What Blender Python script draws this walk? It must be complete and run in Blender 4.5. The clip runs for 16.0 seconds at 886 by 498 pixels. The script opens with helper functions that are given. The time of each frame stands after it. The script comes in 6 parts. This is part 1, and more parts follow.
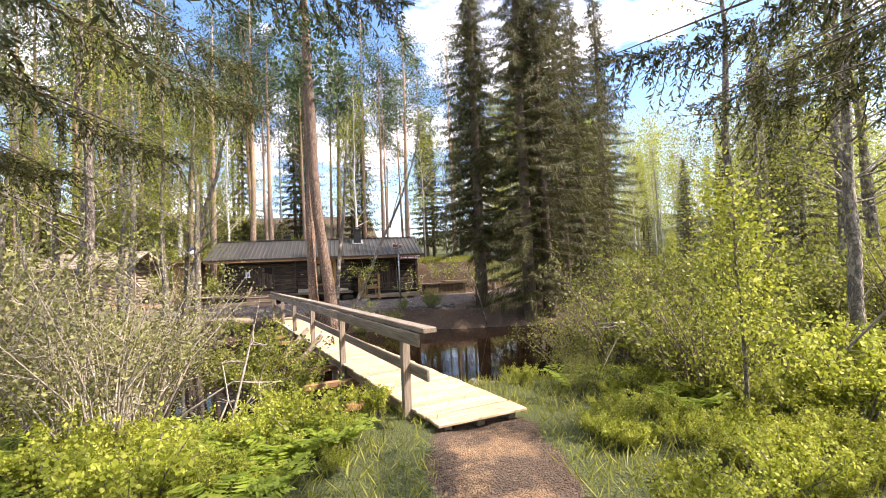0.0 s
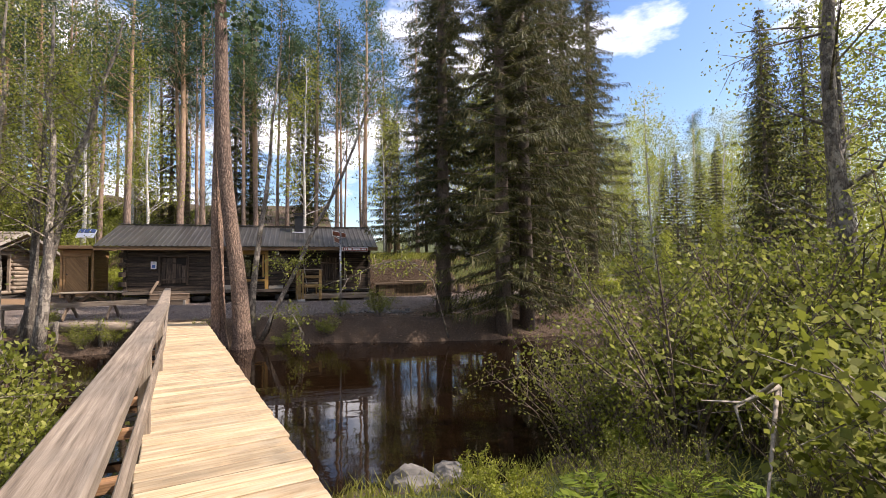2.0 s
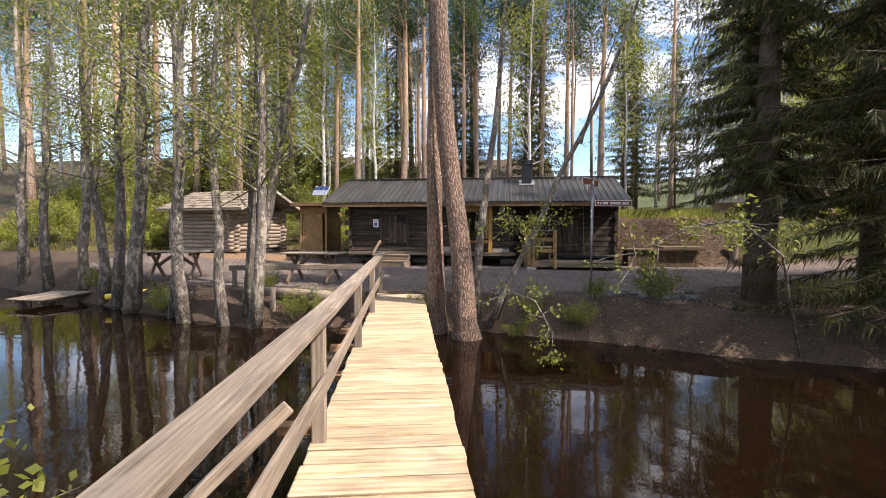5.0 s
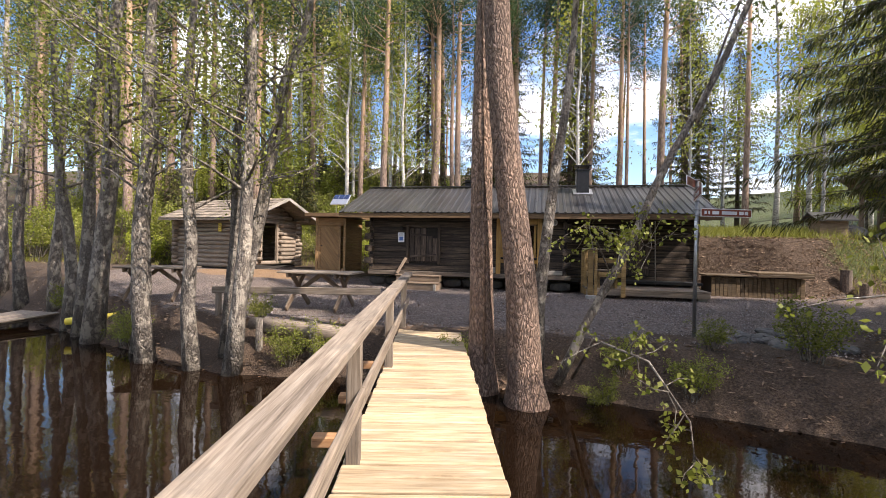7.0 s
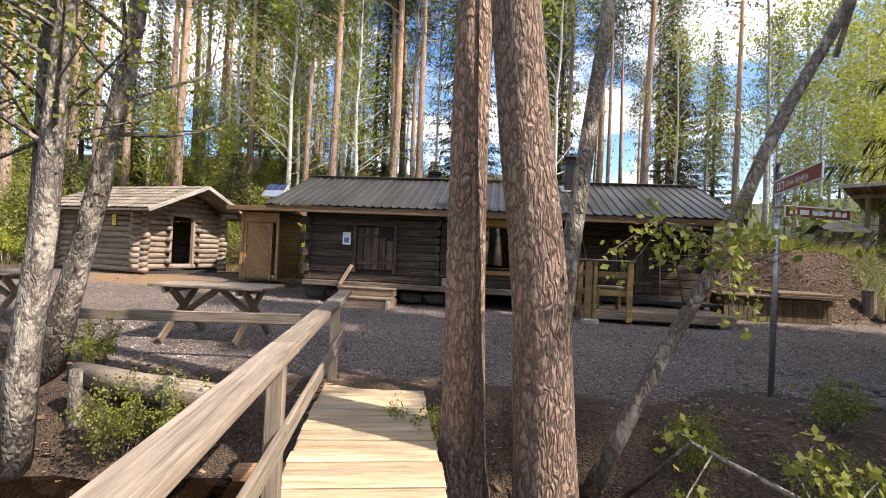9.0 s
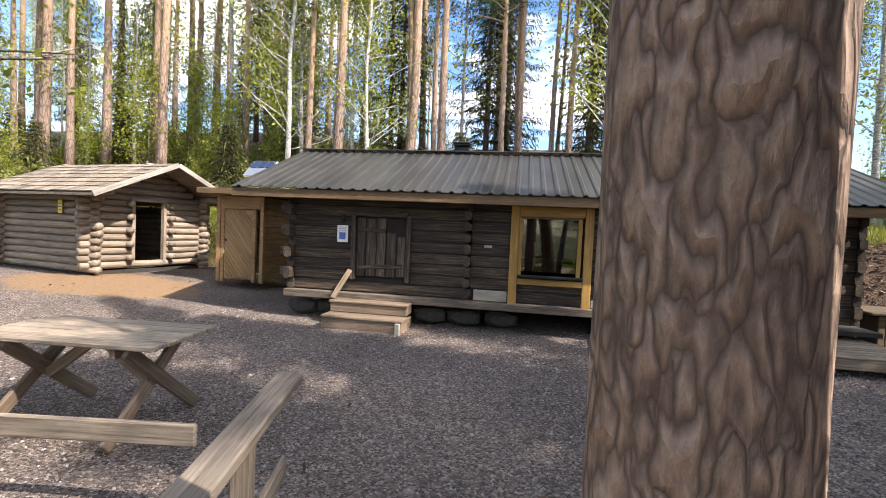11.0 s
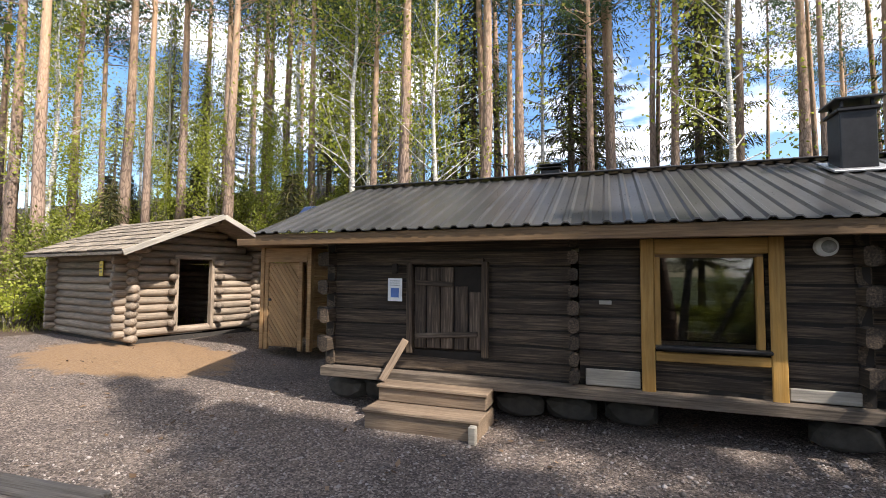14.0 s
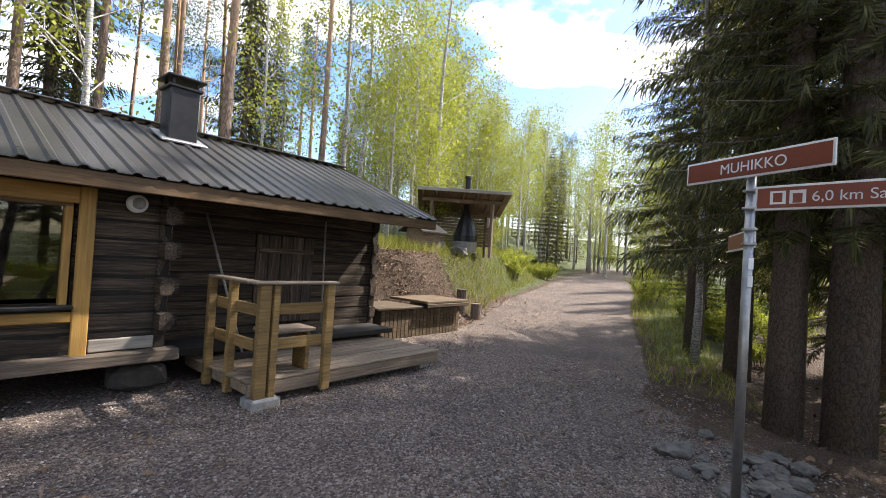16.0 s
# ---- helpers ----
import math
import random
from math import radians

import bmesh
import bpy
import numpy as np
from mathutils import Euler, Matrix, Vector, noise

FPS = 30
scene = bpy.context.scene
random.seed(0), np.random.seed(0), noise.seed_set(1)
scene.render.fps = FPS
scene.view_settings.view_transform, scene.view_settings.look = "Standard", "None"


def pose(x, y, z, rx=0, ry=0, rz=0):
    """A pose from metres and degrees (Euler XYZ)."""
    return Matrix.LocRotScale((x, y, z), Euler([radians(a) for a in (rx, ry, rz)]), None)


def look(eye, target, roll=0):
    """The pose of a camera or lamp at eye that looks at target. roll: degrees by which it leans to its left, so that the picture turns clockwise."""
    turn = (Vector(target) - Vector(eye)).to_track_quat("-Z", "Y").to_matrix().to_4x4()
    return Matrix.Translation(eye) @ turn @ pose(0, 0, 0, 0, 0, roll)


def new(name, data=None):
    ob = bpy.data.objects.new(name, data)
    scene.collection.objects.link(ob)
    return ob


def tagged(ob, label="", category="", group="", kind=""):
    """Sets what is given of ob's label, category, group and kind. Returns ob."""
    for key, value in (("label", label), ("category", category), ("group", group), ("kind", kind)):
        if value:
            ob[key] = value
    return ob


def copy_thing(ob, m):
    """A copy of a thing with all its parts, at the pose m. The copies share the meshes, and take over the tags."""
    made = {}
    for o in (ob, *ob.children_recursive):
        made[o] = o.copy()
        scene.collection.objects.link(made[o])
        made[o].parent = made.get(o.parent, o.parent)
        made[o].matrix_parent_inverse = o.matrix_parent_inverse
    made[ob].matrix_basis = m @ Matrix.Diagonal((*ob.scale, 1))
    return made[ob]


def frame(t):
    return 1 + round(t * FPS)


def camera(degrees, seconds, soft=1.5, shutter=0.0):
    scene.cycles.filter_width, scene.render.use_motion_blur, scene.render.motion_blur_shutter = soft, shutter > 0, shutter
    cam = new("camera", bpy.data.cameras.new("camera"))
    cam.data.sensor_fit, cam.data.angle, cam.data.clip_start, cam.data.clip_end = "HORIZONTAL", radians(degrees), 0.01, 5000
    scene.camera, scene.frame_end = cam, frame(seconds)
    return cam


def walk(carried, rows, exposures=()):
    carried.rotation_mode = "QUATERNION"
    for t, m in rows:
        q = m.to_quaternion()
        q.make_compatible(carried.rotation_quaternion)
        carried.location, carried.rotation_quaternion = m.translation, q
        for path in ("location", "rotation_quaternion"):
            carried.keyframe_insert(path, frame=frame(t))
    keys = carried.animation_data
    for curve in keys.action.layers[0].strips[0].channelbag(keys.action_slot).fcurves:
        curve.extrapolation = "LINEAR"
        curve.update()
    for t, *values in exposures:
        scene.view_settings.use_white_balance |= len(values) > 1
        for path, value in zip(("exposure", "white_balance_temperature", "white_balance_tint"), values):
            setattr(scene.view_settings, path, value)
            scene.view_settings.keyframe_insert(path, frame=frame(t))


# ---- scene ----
cam = camera(87.4, 16.0, soft=0.8)
EXPOSURES = [(0.0, 1.42, 6950, 20), (1.0, 1.1, 6950, 20), (2.0, 0.72, 6800, 20), (3.5, 0.82, 6700, 19), (9.0, 0.97, 6600, 17), (11.3, 1.25, 6500, 14), (12.5, 1.12, 6500, 13), (14.0, 0.92, 6500, 13), (16.0, 1.15, 6550, 14)]
PATH = [
    (0, (5.43, 0.043, 1.49), (5.884, 1.988, 1.581), -2.5),
    (0.5, (5.823, 0.859, 1.487), (6.445, 2.758, 1.573), -1.9),
    (1, (6.244, 1.718, 1.356), (7.04, 3.551, 1.426), -0.3),
    (1.5, (6.51, 2.688, 1.342), (7.259, 4.54, 1.443), -0.9),
    (2, (6.756, 3.619, 1.324), (7.34, 5.531, 1.419), -0.7),
    (2.5, (6.82, 4.489, 1.245), (7.195, 6.453, 1.326), -0.2),
    (3, (6.85, 5.198, 1.421), (7.018, 7.191, 1.451), 0.7),
    (3.5, (6.698, 5.724, 1.527), (6.706, 7.722, 1.432), 0.7),
    (4, (6.581, 6.442, 1.532), (6.409, 8.431, 1.422), -0.4),
    (4.2, (6.511, 6.738, 1.495), (6.268, 8.721, 1.416), -0.7),
    (6.3, (5.674, 9.676, 1.459), (5.318, 11.642, 1.364), 0.7),
    (6.5, (5.59, 9.912, 1.462), (5.206, 11.874, 1.401), 1.0),
    (7, (5.479, 10.582, 1.421), (5.058, 12.537, 1.411), 1.2),
    (7.5, (5.267, 11.228, 1.428), (4.823, 13.177, 1.454), 1.5),
    (8, (5.17, 11.924, 1.419), (4.75, 13.88, 1.446), 1.7),
    (8.5, (5.09, 12.649, 1.418), (4.744, 14.619, 1.445), 3.0),
    (9, (4.892, 13.402, 1.44), (4.649, 15.387, 1.457), 2.6),
    (9.2, (4.802, 13.693, 1.419), (4.533, 15.675, 1.449), 2.4),
    (11.3, (4.287, 16.739, 1.832), (3.954, 18.709, 1.744), 2.6),
    (11.5, (4.241, 16.957, 1.784), (3.935, 18.932, 1.695), 2.9),
    (12, (4.099, 17.553, 1.776), (3.755, 19.521, 1.676), 2.0),
    (12.5, (3.929, 17.989, 1.795), (3.571, 19.955, 1.714), 1.2),
    (13, (3.853, 18.359, 1.825), (3.301, 20.281, 1.807), -0.5),
    (13.5, (3.757, 18.563, 1.853), (3.054, 20.435, 1.899), -1.1),
    (14, (3.836, 18.621, 1.864), (3.169, 20.503, 1.977), 0.4),
    (14.5, (3.966, 18.646, 1.853), (3.811, 20.638, 1.954), 2.2),
    (15, (4.066, 18.617, 1.848), (4.651, 20.529, 1.91), 3.1),
    (15.5, (4.163, 18.572, 1.866), (5.334, 20.194, 1.902), 3.0),
    (16, (4.248, 18.554, 1.814), (5.769, 19.852, 1.849), 3.6),
]
walk(cam, [(t, look(eye, target, roll)) for t, eye, target, roll in PATH], EXPOSURES)

# ---- light ----
SUN_AZ, SUN_EL = radians(-20.0), radians(47.0)   # azimuth measured from +x towards +y
world = bpy.data.worlds.new("sky")
scene.world = world
world.use_nodes = True
wn, wl = world.node_tree.nodes, world.node_tree.links
sky = wn.new("ShaderNodeTexSky")
sky.sky_type = "NISHITA"
sky.sun_disc = False
sky.sun_elevation = SUN_EL
sky.sun_rotation = radians(90.0) - SUN_AZ
wcoord = wn.new("ShaderNodeTexCoord")
wmap = wn.new("ShaderNodeMapping")
wmap.inputs["Scale"].default_value = (1.0, 1.0, 2.4)
cloud = wn.new("ShaderNodeTexNoise")
cloud.inputs["Scale"].default_value = 2.6
cloud.inputs["Detail"].default_value = 8.0
cloud.inputs["Roughness"].default_value = 0.55
cramp = wn.new("ShaderNodeValToRGB")
cramp.color_ramp.elements[0].position = 0.49
cramp.color_ramp.elements[1].position = 0.62
cmix = wn.new("ShaderNodeMix")
cmix.data_type = "RGBA"
cmix.inputs["B"].default_value = (9.5, 9.7, 10.0, 1)
wl.new(wcoord.outputs["Generated"], wmap.inputs["Vector"])
wl.new(wmap.outputs["Vector"], cloud.inputs["Vector"])
wl.new(cloud.outputs["Fac"], cramp.inputs["Fac"])
wl.new(cramp.outputs["Color"], cmix.inputs["Factor"])
deep = wn.new("ShaderNodeHueSaturation")
deep.inputs["Saturation"].default_value = 1.22
wl.new(sky.outputs["Color"], deep.inputs["Color"])
wl.new(deep.outputs["Color"], cmix.inputs["A"])
wl.new(cmix.outputs["Result"], wn["Background"].inputs["Color"])
wn["Background"].inputs["Strength"].default_value = 0.15
sun = new("sun", bpy.data.lights.new("sun", "SUN"))
sun.data.energy = 5.0
sun.data.angle = radians(0.55)
sun.data.color = (1.0, 0.94, 0.84)
sun.matrix_world = look((60 * math.cos(SUN_AZ), 60 * math.sin(SUN_AZ), 60 * math.tan(SUN_EL)), (0, 0, 0))

# ---- materials ----


def base(name, rough=0.8, metal=0.0):
    m = bpy.data.materials.new(name)
    m.use_nodes = True
    n, l = m.node_tree.nodes, m.node_tree.links
    b = n["Principled BSDF"]
    b.inputs["Roughness"].default_value = rough
    b.inputs["Metallic"].default_value = metal
    return m, n, l, b


def ramp(n, l, fac, stops):
    r = n.new("ShaderNodeValToRGB")
    e = r.color_ramp.elements
    while len(e) < len(stops):
        e.new(0.5)
    for k, (p, c) in zip(e, stops):
        k.position, k.color = p, (*c, 1)
    l.new(fac, r.inputs["Fac"])
    return r.outputs["Color"]


def noise_tex(n, l, vec, scale, detail=4.0, rough=0.6):
    t = n.new("ShaderNodeTexNoise")
    t.inputs["Scale"].default_value = scale
    t.inputs["Detail"].default_value = detail
    t.inputs["Roughness"].default_value = rough
    l.new(vec, t.inputs["Vector"])
    return t.outputs["Fac"]


def mapped(n, l, scale, source="Object"):
    c = n.new("ShaderNodeTexCoord")
    m = n.new("ShaderNodeMapping")
    m.inputs["Scale"].default_value = scale
    l.new(c.outputs[source], m.inputs["Vector"])
    return m.outputs["Vector"]


def mixc(n, l, fac, a, b, kind="MIX"):
    m = n.new("ShaderNodeMix")
    m.data_type = "RGBA"
    m.blend_type = kind
    for s, v in (("Factor", fac), ("A", a), ("B", b)):
        if isinstance(v, (int, float)):
            m.inputs[s].default_value = v
        elif isinstance(v, tuple):
            m.inputs[s].default_value = (*v, 1)
        else:
            l.new(v, m.inputs[s])
    return m.outputs["Result"]


def bump(n, l, b, height, strength, distance):
    p = n.new("ShaderNodeBump")
    p.inputs["Strength"].default_value = strength
    p.inputs["Distance"].default_value = distance
    l.new(height, p.inputs["Height"])
    l.new(p.outputs["Normal"], b.inputs["Normal"])


def vary(n, l, col, amount=0.3):
    """Lighter and darker from piece to piece."""
    o = n.new("ShaderNodeObjectInfo")
    h = n.new("ShaderNodeHueSaturation")
    r = n.new("ShaderNodeMapRange")
    r.inputs["To Min"].default_value = 1.0 - amount
    r.inputs["To Max"].default_value = 1.0 + amount
    l.new(o.outputs["Random"], r.inputs["Value"])
    l.new(r.outputs["Result"], h.inputs["Value"])
    l.new(col, h.inputs["Color"])
    return h.outputs["Color"]


def wood(name, dark, mid, light, rough=0.75, grain=1.0, amount=0.22, stain=None):
    """Wood whose grain runs along the local x axis."""
    m, n, l, b = base(name, rough)
    o = n.new("ShaderNodeObjectInfo")
    c = n.new("ShaderNodeTexCoord")
    add = n.new("ShaderNodeVectorMath")
    add.operation = "MULTIPLY_ADD"
    add.inputs[1].default_value = (1, 1, 1)
    comb = n.new("ShaderNodeCombineXYZ")
    mul = n.new("ShaderNodeMath")
    mul.operation = "MULTIPLY"
    mul.inputs[1].default_value = 37.0
    l.new(o.outputs["Random"], mul.inputs[0])
    l.new(mul.outputs[0], comb.inputs["X"])
    l.new(mul.outputs[0], comb.inputs["Z"])
    l.new(c.outputs["Object"], add.inputs[0])
    l.new(comb.outputs[0], add.inputs[2])
    g = n.new("ShaderNodeMapping")
    g.inputs["Scale"].default_value = (1.2, 32 * grain, 32 * grain)
    l.new(add.outputs[0], g.inputs["Vector"])
    fine = noise_tex(n, l, g.outputs["Vector"], 2.0, 6, 0.65)
    g2 = n.new("ShaderNodeMapping")
    g2.inputs["Scale"].default_value = (0.8, 4.0, 4.0)
    l.new(add.outputs[0], g2.inputs["Vector"])
    broad = noise_tex(n, l, g2.outputs["Vector"], 1.6, 4, 0.6)
    col = ramp(n, l, fine, [(0.3, dark), (0.5, mid), (0.72, light)])
    shade = ramp(n, l, broad, [(0.3, (0.55, 0.55, 0.56)), (0.65, (1.1, 1.08, 1.05))])
    col = mixc(n, l, 0.85, col, shade, "MULTIPLY")
    if stain:
        sp = noise_tex(n, l, c.outputs["Object"], 3.1, 5, 0.7)
        f = ramp(n, l, sp, [(0.55, (0, 0, 0)), (0.7, (1, 1, 1))])
        col = mixc(n, l, f, col, stain)
    l.new(vary(n, l, col, amount), b.inputs["Base Color"])
    bump(n, l, b, fine, 0.5, 0.006)
    return m


def plain(name, col, rough=0.6, metal=0.0, var=0.25, scale=9.0, bumpy=0.15):
    m, n, l, b = base(name, rough, metal)
    v = mapped(n, l, (1, 1, 1))
    f = noise_tex(n, l, v, scale, 6, 0.65)
    lo = tuple(c * (1 - var) for c in col)
    hi = tuple(min(1, c * (1 + var)) for c in col)
    c = ramp(n, l, f, [(0.3, lo), (0.7, hi)])
    l.new(vary(n, l, c, 0.12), b.inputs["Base Color"])
    bump(n, l, b, f, bumpy, 0.01)
    return m


def bark(name, dark, mid, light, zs=0.35, scale=14.0, depth=0.03, upper=None, z0=4.0, z1=7.0, ridge=True, crack_w=0.12, patches=None):
    """Bark with upright ridges; upper is the colour that takes over between the heights z0 and z1."""
    m, n, l, b = base(name, 0.9)
    v = mapped(n, l, (1, 1, zs))
    vo = n.new("ShaderNodeTexVoronoi")
    vo.feature = "DISTANCE_TO_EDGE"
    vo.inputs["Scale"].default_value = scale
    warp = n.new("ShaderNodeTexNoise")
    warp.inputs["Scale"].default_value = scale * 0.8
    l.new(v, warp.inputs["Vector"])
    wv = n.new("ShaderNodeVectorMath")
    wv.operation = "MULTIPLY_ADD"
    wv.inputs[1].default_value = (0.12, 0.12, 0.12)
    l.new(warp.outputs["Color"], wv.inputs[0])
    l.new(v, wv.inputs[2])
    l.new(wv.outputs[0], vo.inputs["Vector"])
    f = noise_tex(n, l, v, scale * 2.2, 6, 0.7)
    crack = ramp(n, l, vo.outputs["Distance"], [(0.0, (0.25, 0.25, 0.25)), (crack_w, (1, 1, 1))])
    col = ramp(n, l, f, [(0.3, mid), (0.7, light)])
    if ridge:
        col = mixc(n, l, crack, dark, col)
    if patches:
        spot = noise_tex(n, l, mapped(n, l, (1, 1, 0.6)), 6.5, 5, 0.65)
        col = mixc(n, l, ramp(n, l, spot, [(0.5, (0, 0, 0)), (0.58, (0.85, 0.85, 0.85))]), col, patches)
    big = noise_tex(n, l, v, 1.7, 3, 0.5)
    col = mixc(n, l, 0.7, col, ramp(n, l, big, [(0.3, (0.6, 0.6, 0.62)), (0.7, (1.15, 1.1, 1.05))]), "MULTIPLY")
    if upper:
        c = n.new("ShaderNodeTexCoord")
        s = n.new("ShaderNodeSeparateXYZ")
        l.new(c.outputs["Object"], s.inputs[0])
        r = n.new("ShaderNodeMapRange")
        r.inputs["From Min"].default_value, r.inputs["From Max"].default_value = z0, z1
        l.new(s.outputs["Z"], r.inputs["Value"])
        up = ramp(n, l, f, [(0.3, tuple(x * 0.7 for x in upper)), (0.7, upper)])
        col = mixc(n, l, r.outputs["Result"], col, up)
    l.new(vary(n, l, col, 0.18), b.inputs["Base Color"])
    h = n.new("ShaderNodeMath")
    h.operation = "MULTIPLY_ADD"
    h.inputs[1].default_value = 0.35
    l.new(f, h.inputs[0])
    l.new(vo.outputs["Distance"], h.inputs[2])
    bump(n, l, b, h.outputs[0], 0.8, depth)
    return m


def leaf(name, a, b_, c_, through_=0.45, rough=0.55, amount=0.18):
    """Leaves and needles: colour changes from leaf to leaf; some light comes through."""
    m, n, l, b = base(name, rough)
    g = n.new("ShaderNodeNewGeometry")
    col = ramp(n, l, g.outputs["Random Per Island"], [(0.0, a), (0.5, b_), (1.0, c_)])
    col = vary(n, l, col, amount)
    l.new(col, b.inputs["Base Color"])
    b.inputs["Specular IOR Level"].default_value = 0.3
    t = n.new("ShaderNodeBsdfTranslucent")
    l.new(col, t.inputs["Color"])
    mx = n.new("ShaderNodeMixShader")
    mx.inputs[0].default_value = through_
    l.new(b.outputs[0], mx.inputs[1])
    l.new(t.outputs[0], mx.inputs[2])
    l.new(mx.outputs[0], n["Material Output"].inputs["Surface"])
    return m


M_LOG = wood("old_dark_log", (0.014, 0.010, 0.007), (0.055, 0.038, 0.025), (0.17, 0.125, 0.085), 0.85, 1.0, 0.4)
M_CHINK = plain("dark_gap", (0.02, 0.016, 0.013), 0.95)
M_HUT = wood("barked_log", (0.13, 0.1, 0.074), (0.26, 0.205, 0.152), (0.4, 0.33, 0.26), 0.8, 0.8, 0.22, (0.17, 0.14, 0.11))
M_DECK = wood("fresh_pine_plank", (0.3, 0.2, 0.1), (0.47, 0.36, 0.22), (0.58, 0.49, 0.35), 0.65, 0.6, 0.16, (0.46, 0.33, 0.19))
M_RAIL = wood("grey_weathered_rail", (0.11, 0.082, 0.056), (0.245, 0.195, 0.145), (0.37, 0.31, 0.24), 0.8, 1.0, 0.18, (0.2, 0.165, 0.125))
M_BEAM = wood("wet_pine_beam", (0.2, 0.1, 0.045), (0.36, 0.19, 0.085), (0.5, 0.3, 0.15), 0.7, 1.0, 0.2)
M_YELLOW = wood("yellow_ochre_board", (0.36, 0.19, 0.04), (0.47, 0.26, 0.06), (0.55, 0.33, 0.10), 0.6, 0.7, 0.1)
M_PORCH = wood("mossy_treated_post", (0.15, 0.09, 0.032), (0.26, 0.165, 0.058), (0.36, 0.245, 0.105), 0.75, 0.9, 0.15)
M_PDECK = wood("porch_plank", (0.13, 0.095, 0.062), (0.26, 0.2, 0.14), (0.4, 0.32, 0.235), 0.75, 0.9, 0.22)
M_BIN = wood("dark_treated_board", (0.05, 0.032, 0.016), (0.115, 0.078, 0.04), (0.2, 0.145, 0.085), 0.8, 0.9, 0.25)
M_TAN = wood("tan_stained_board", (0.24, 0.13, 0.05), (0.34, 0.2, 0.085), (0.42, 0.27, 0.13), 0.65, 0.7, 0.12)
M_FASCIA = wood("brown_fascia", (0.10, 0.058, 0.025), (0.17, 0.10, 0.045), (0.24, 0.15, 0.075), 0.7, 0.8, 0.08)
M_STEP = wood("worn_step_plank", (0.11, 0.075, 0.05), (0.21, 0.15, 0.10), (0.32, 0.245, 0.175), 0.75, 0.9, 0.15)
M_SILL = wood("weathered_sill", (0.045, 0.034, 0.025), (0.12, 0.092, 0.068), (0.22, 0.18, 0.135), 0.85, 0.8, 0.15)
M_DOOR = wood("grey_door_plank", (0.022, 0.014, 0.01), (0.075, 0.052, 0.036), (0.23, 0.175, 0.13), 0.8, 0.7, 0.4)
M_PALE = wood("pale_new_board", (0.24, 0.215, 0.18), (0.36, 0.33, 0.28), (0.46, 0.42, 0.37), 0.8, 0.8, 0.1)
M_SHAKE = wood("lichen_shingle", (0.12, 0.095, 0.07), (0.235, 0.19, 0.145), (0.37, 0.315, 0.25), 0.9, 0.6, 0.32, (0.15, 0.145, 0.06))
M_DEAD = wood("dead_branch", (0.16, 0.13, 0.10), (0.3, 0.26, 0.21), (0.46, 0.41, 0.35), 0.9, 0.6, 0.25)
M_BLACK = plain("black_sheet_metal", (0.018, 0.018, 0.02), 0.38, 0.4, 0.3)
M_ZINC = plain("galvanised_steel", (0.33, 0.33, 0.33), 0.42, 0.85, 0.2, 14)
M_WHITE = plain("white_paint", (0.78, 0.78, 0.77), 0.45, 0.0, 0.06)
M_BROWN = plain("brown_sign_sheet", (0.23, 0.055, 0.028), 0.42, 0.0, 0.12)
M_BLUE = plain("blue_print", (0.08, 0.16, 0.42), 0.5, 0.0, 0.15)
M_PANEL = plain("solar_cell", (0.04, 0.06, 0.13), 0.15, 0.3, 0.2)
M_ALU = plain("aluminium_frame", (0.68, 0.68, 0.7), 0.35, 0.9, 0.1)
M_YSIGN = plain("yellow_plate", (0.72, 0.55, 0.05), 0.5, 0.0, 0.1)
M_CONC = plain("concrete", (0.3, 0.29, 0.27), 0.9, 0.0, 0.3, 18, 0.4)
M_ROCK = plain("grey_stone", (0.13, 0.12, 0.105), 0.9, 0.0, 0.45, 7, 0.8)
# grey stone darkened: the shade under the cabin sill is put into its colour
M_STONE_D = plain("shade_dark_stone", (0.055, 0.05, 0.043), 0.9, 0.0, 0.4, 7, 0.8)
M_RUST = plain("rusty_steel", (0.25, 0.09, 0.04), 0.8, 0.2, 0.4)
M_DARK = plain("dark_interior", (0.03, 0.026, 0.022), 0.95)
M_PINE = bark("pine_bark", (0.045, 0.028, 0.02), (0.19, 0.115, 0.078), (0.46, 0.33, 0.245), 0.36, 20, 0.09, crack_w=0.2)
M_PINE_T = bark("tall_pine_bark", (0.08, 0.05, 0.036), (0.24, 0.16, 0.115), (0.4, 0.3, 0.23), 0.3, 10, 0.03, (0.52, 0.33, 0.2), 4.0, 9.0)
M_ALDER = bark("alder_bark", (0.045, 0.038, 0.03), (0.085, 0.07, 0.055), (0.22, 0.19, 0.155), 0.5, 16, 0.05, crack_w=0.1, patches=(0.36, 0.32, 0.255))
M_SPR = bark("spruce_bark", (0.035, 0.026, 0.02), (0.115, 0.085, 0.065), (0.21, 0.165, 0.13), 0.5, 20, 0.02)
M_BIRCH = bark("birch_bark", (0.05, 0.045, 0.04), (0.42, 0.4, 0.36), (0.7, 0.68, 0.63), 3.0, 5, 0.008)
L_SPR = leaf("spruce_needles", (0.026, 0.033, 0.009), (0.065, 0.07, 0.019), (0.17, 0.15, 0.05), 0.36)
L_PINE = leaf("pine_needles", (0.035, 0.065, 0.022), (0.06, 0.10, 0.036), (0.1, 0.14, 0.055), 0.35)
L_BIR = leaf("birch_leaves", (0.19, 0.22, 0.018), (0.31, 0.345, 0.04), (0.46, 0.465, 0.1), 0.5)
L_ALD = leaf("alder_leaves", (0.12, 0.14, 0.018), (0.22, 0.245, 0.035), (0.36, 0.36, 0.1), 0.5)
L_BUD = leaf("willow_buds", (0.15, 0.15, 0.045), (0.23, 0.23, 0.085), (0.33, 0.32, 0.15), 0.4)
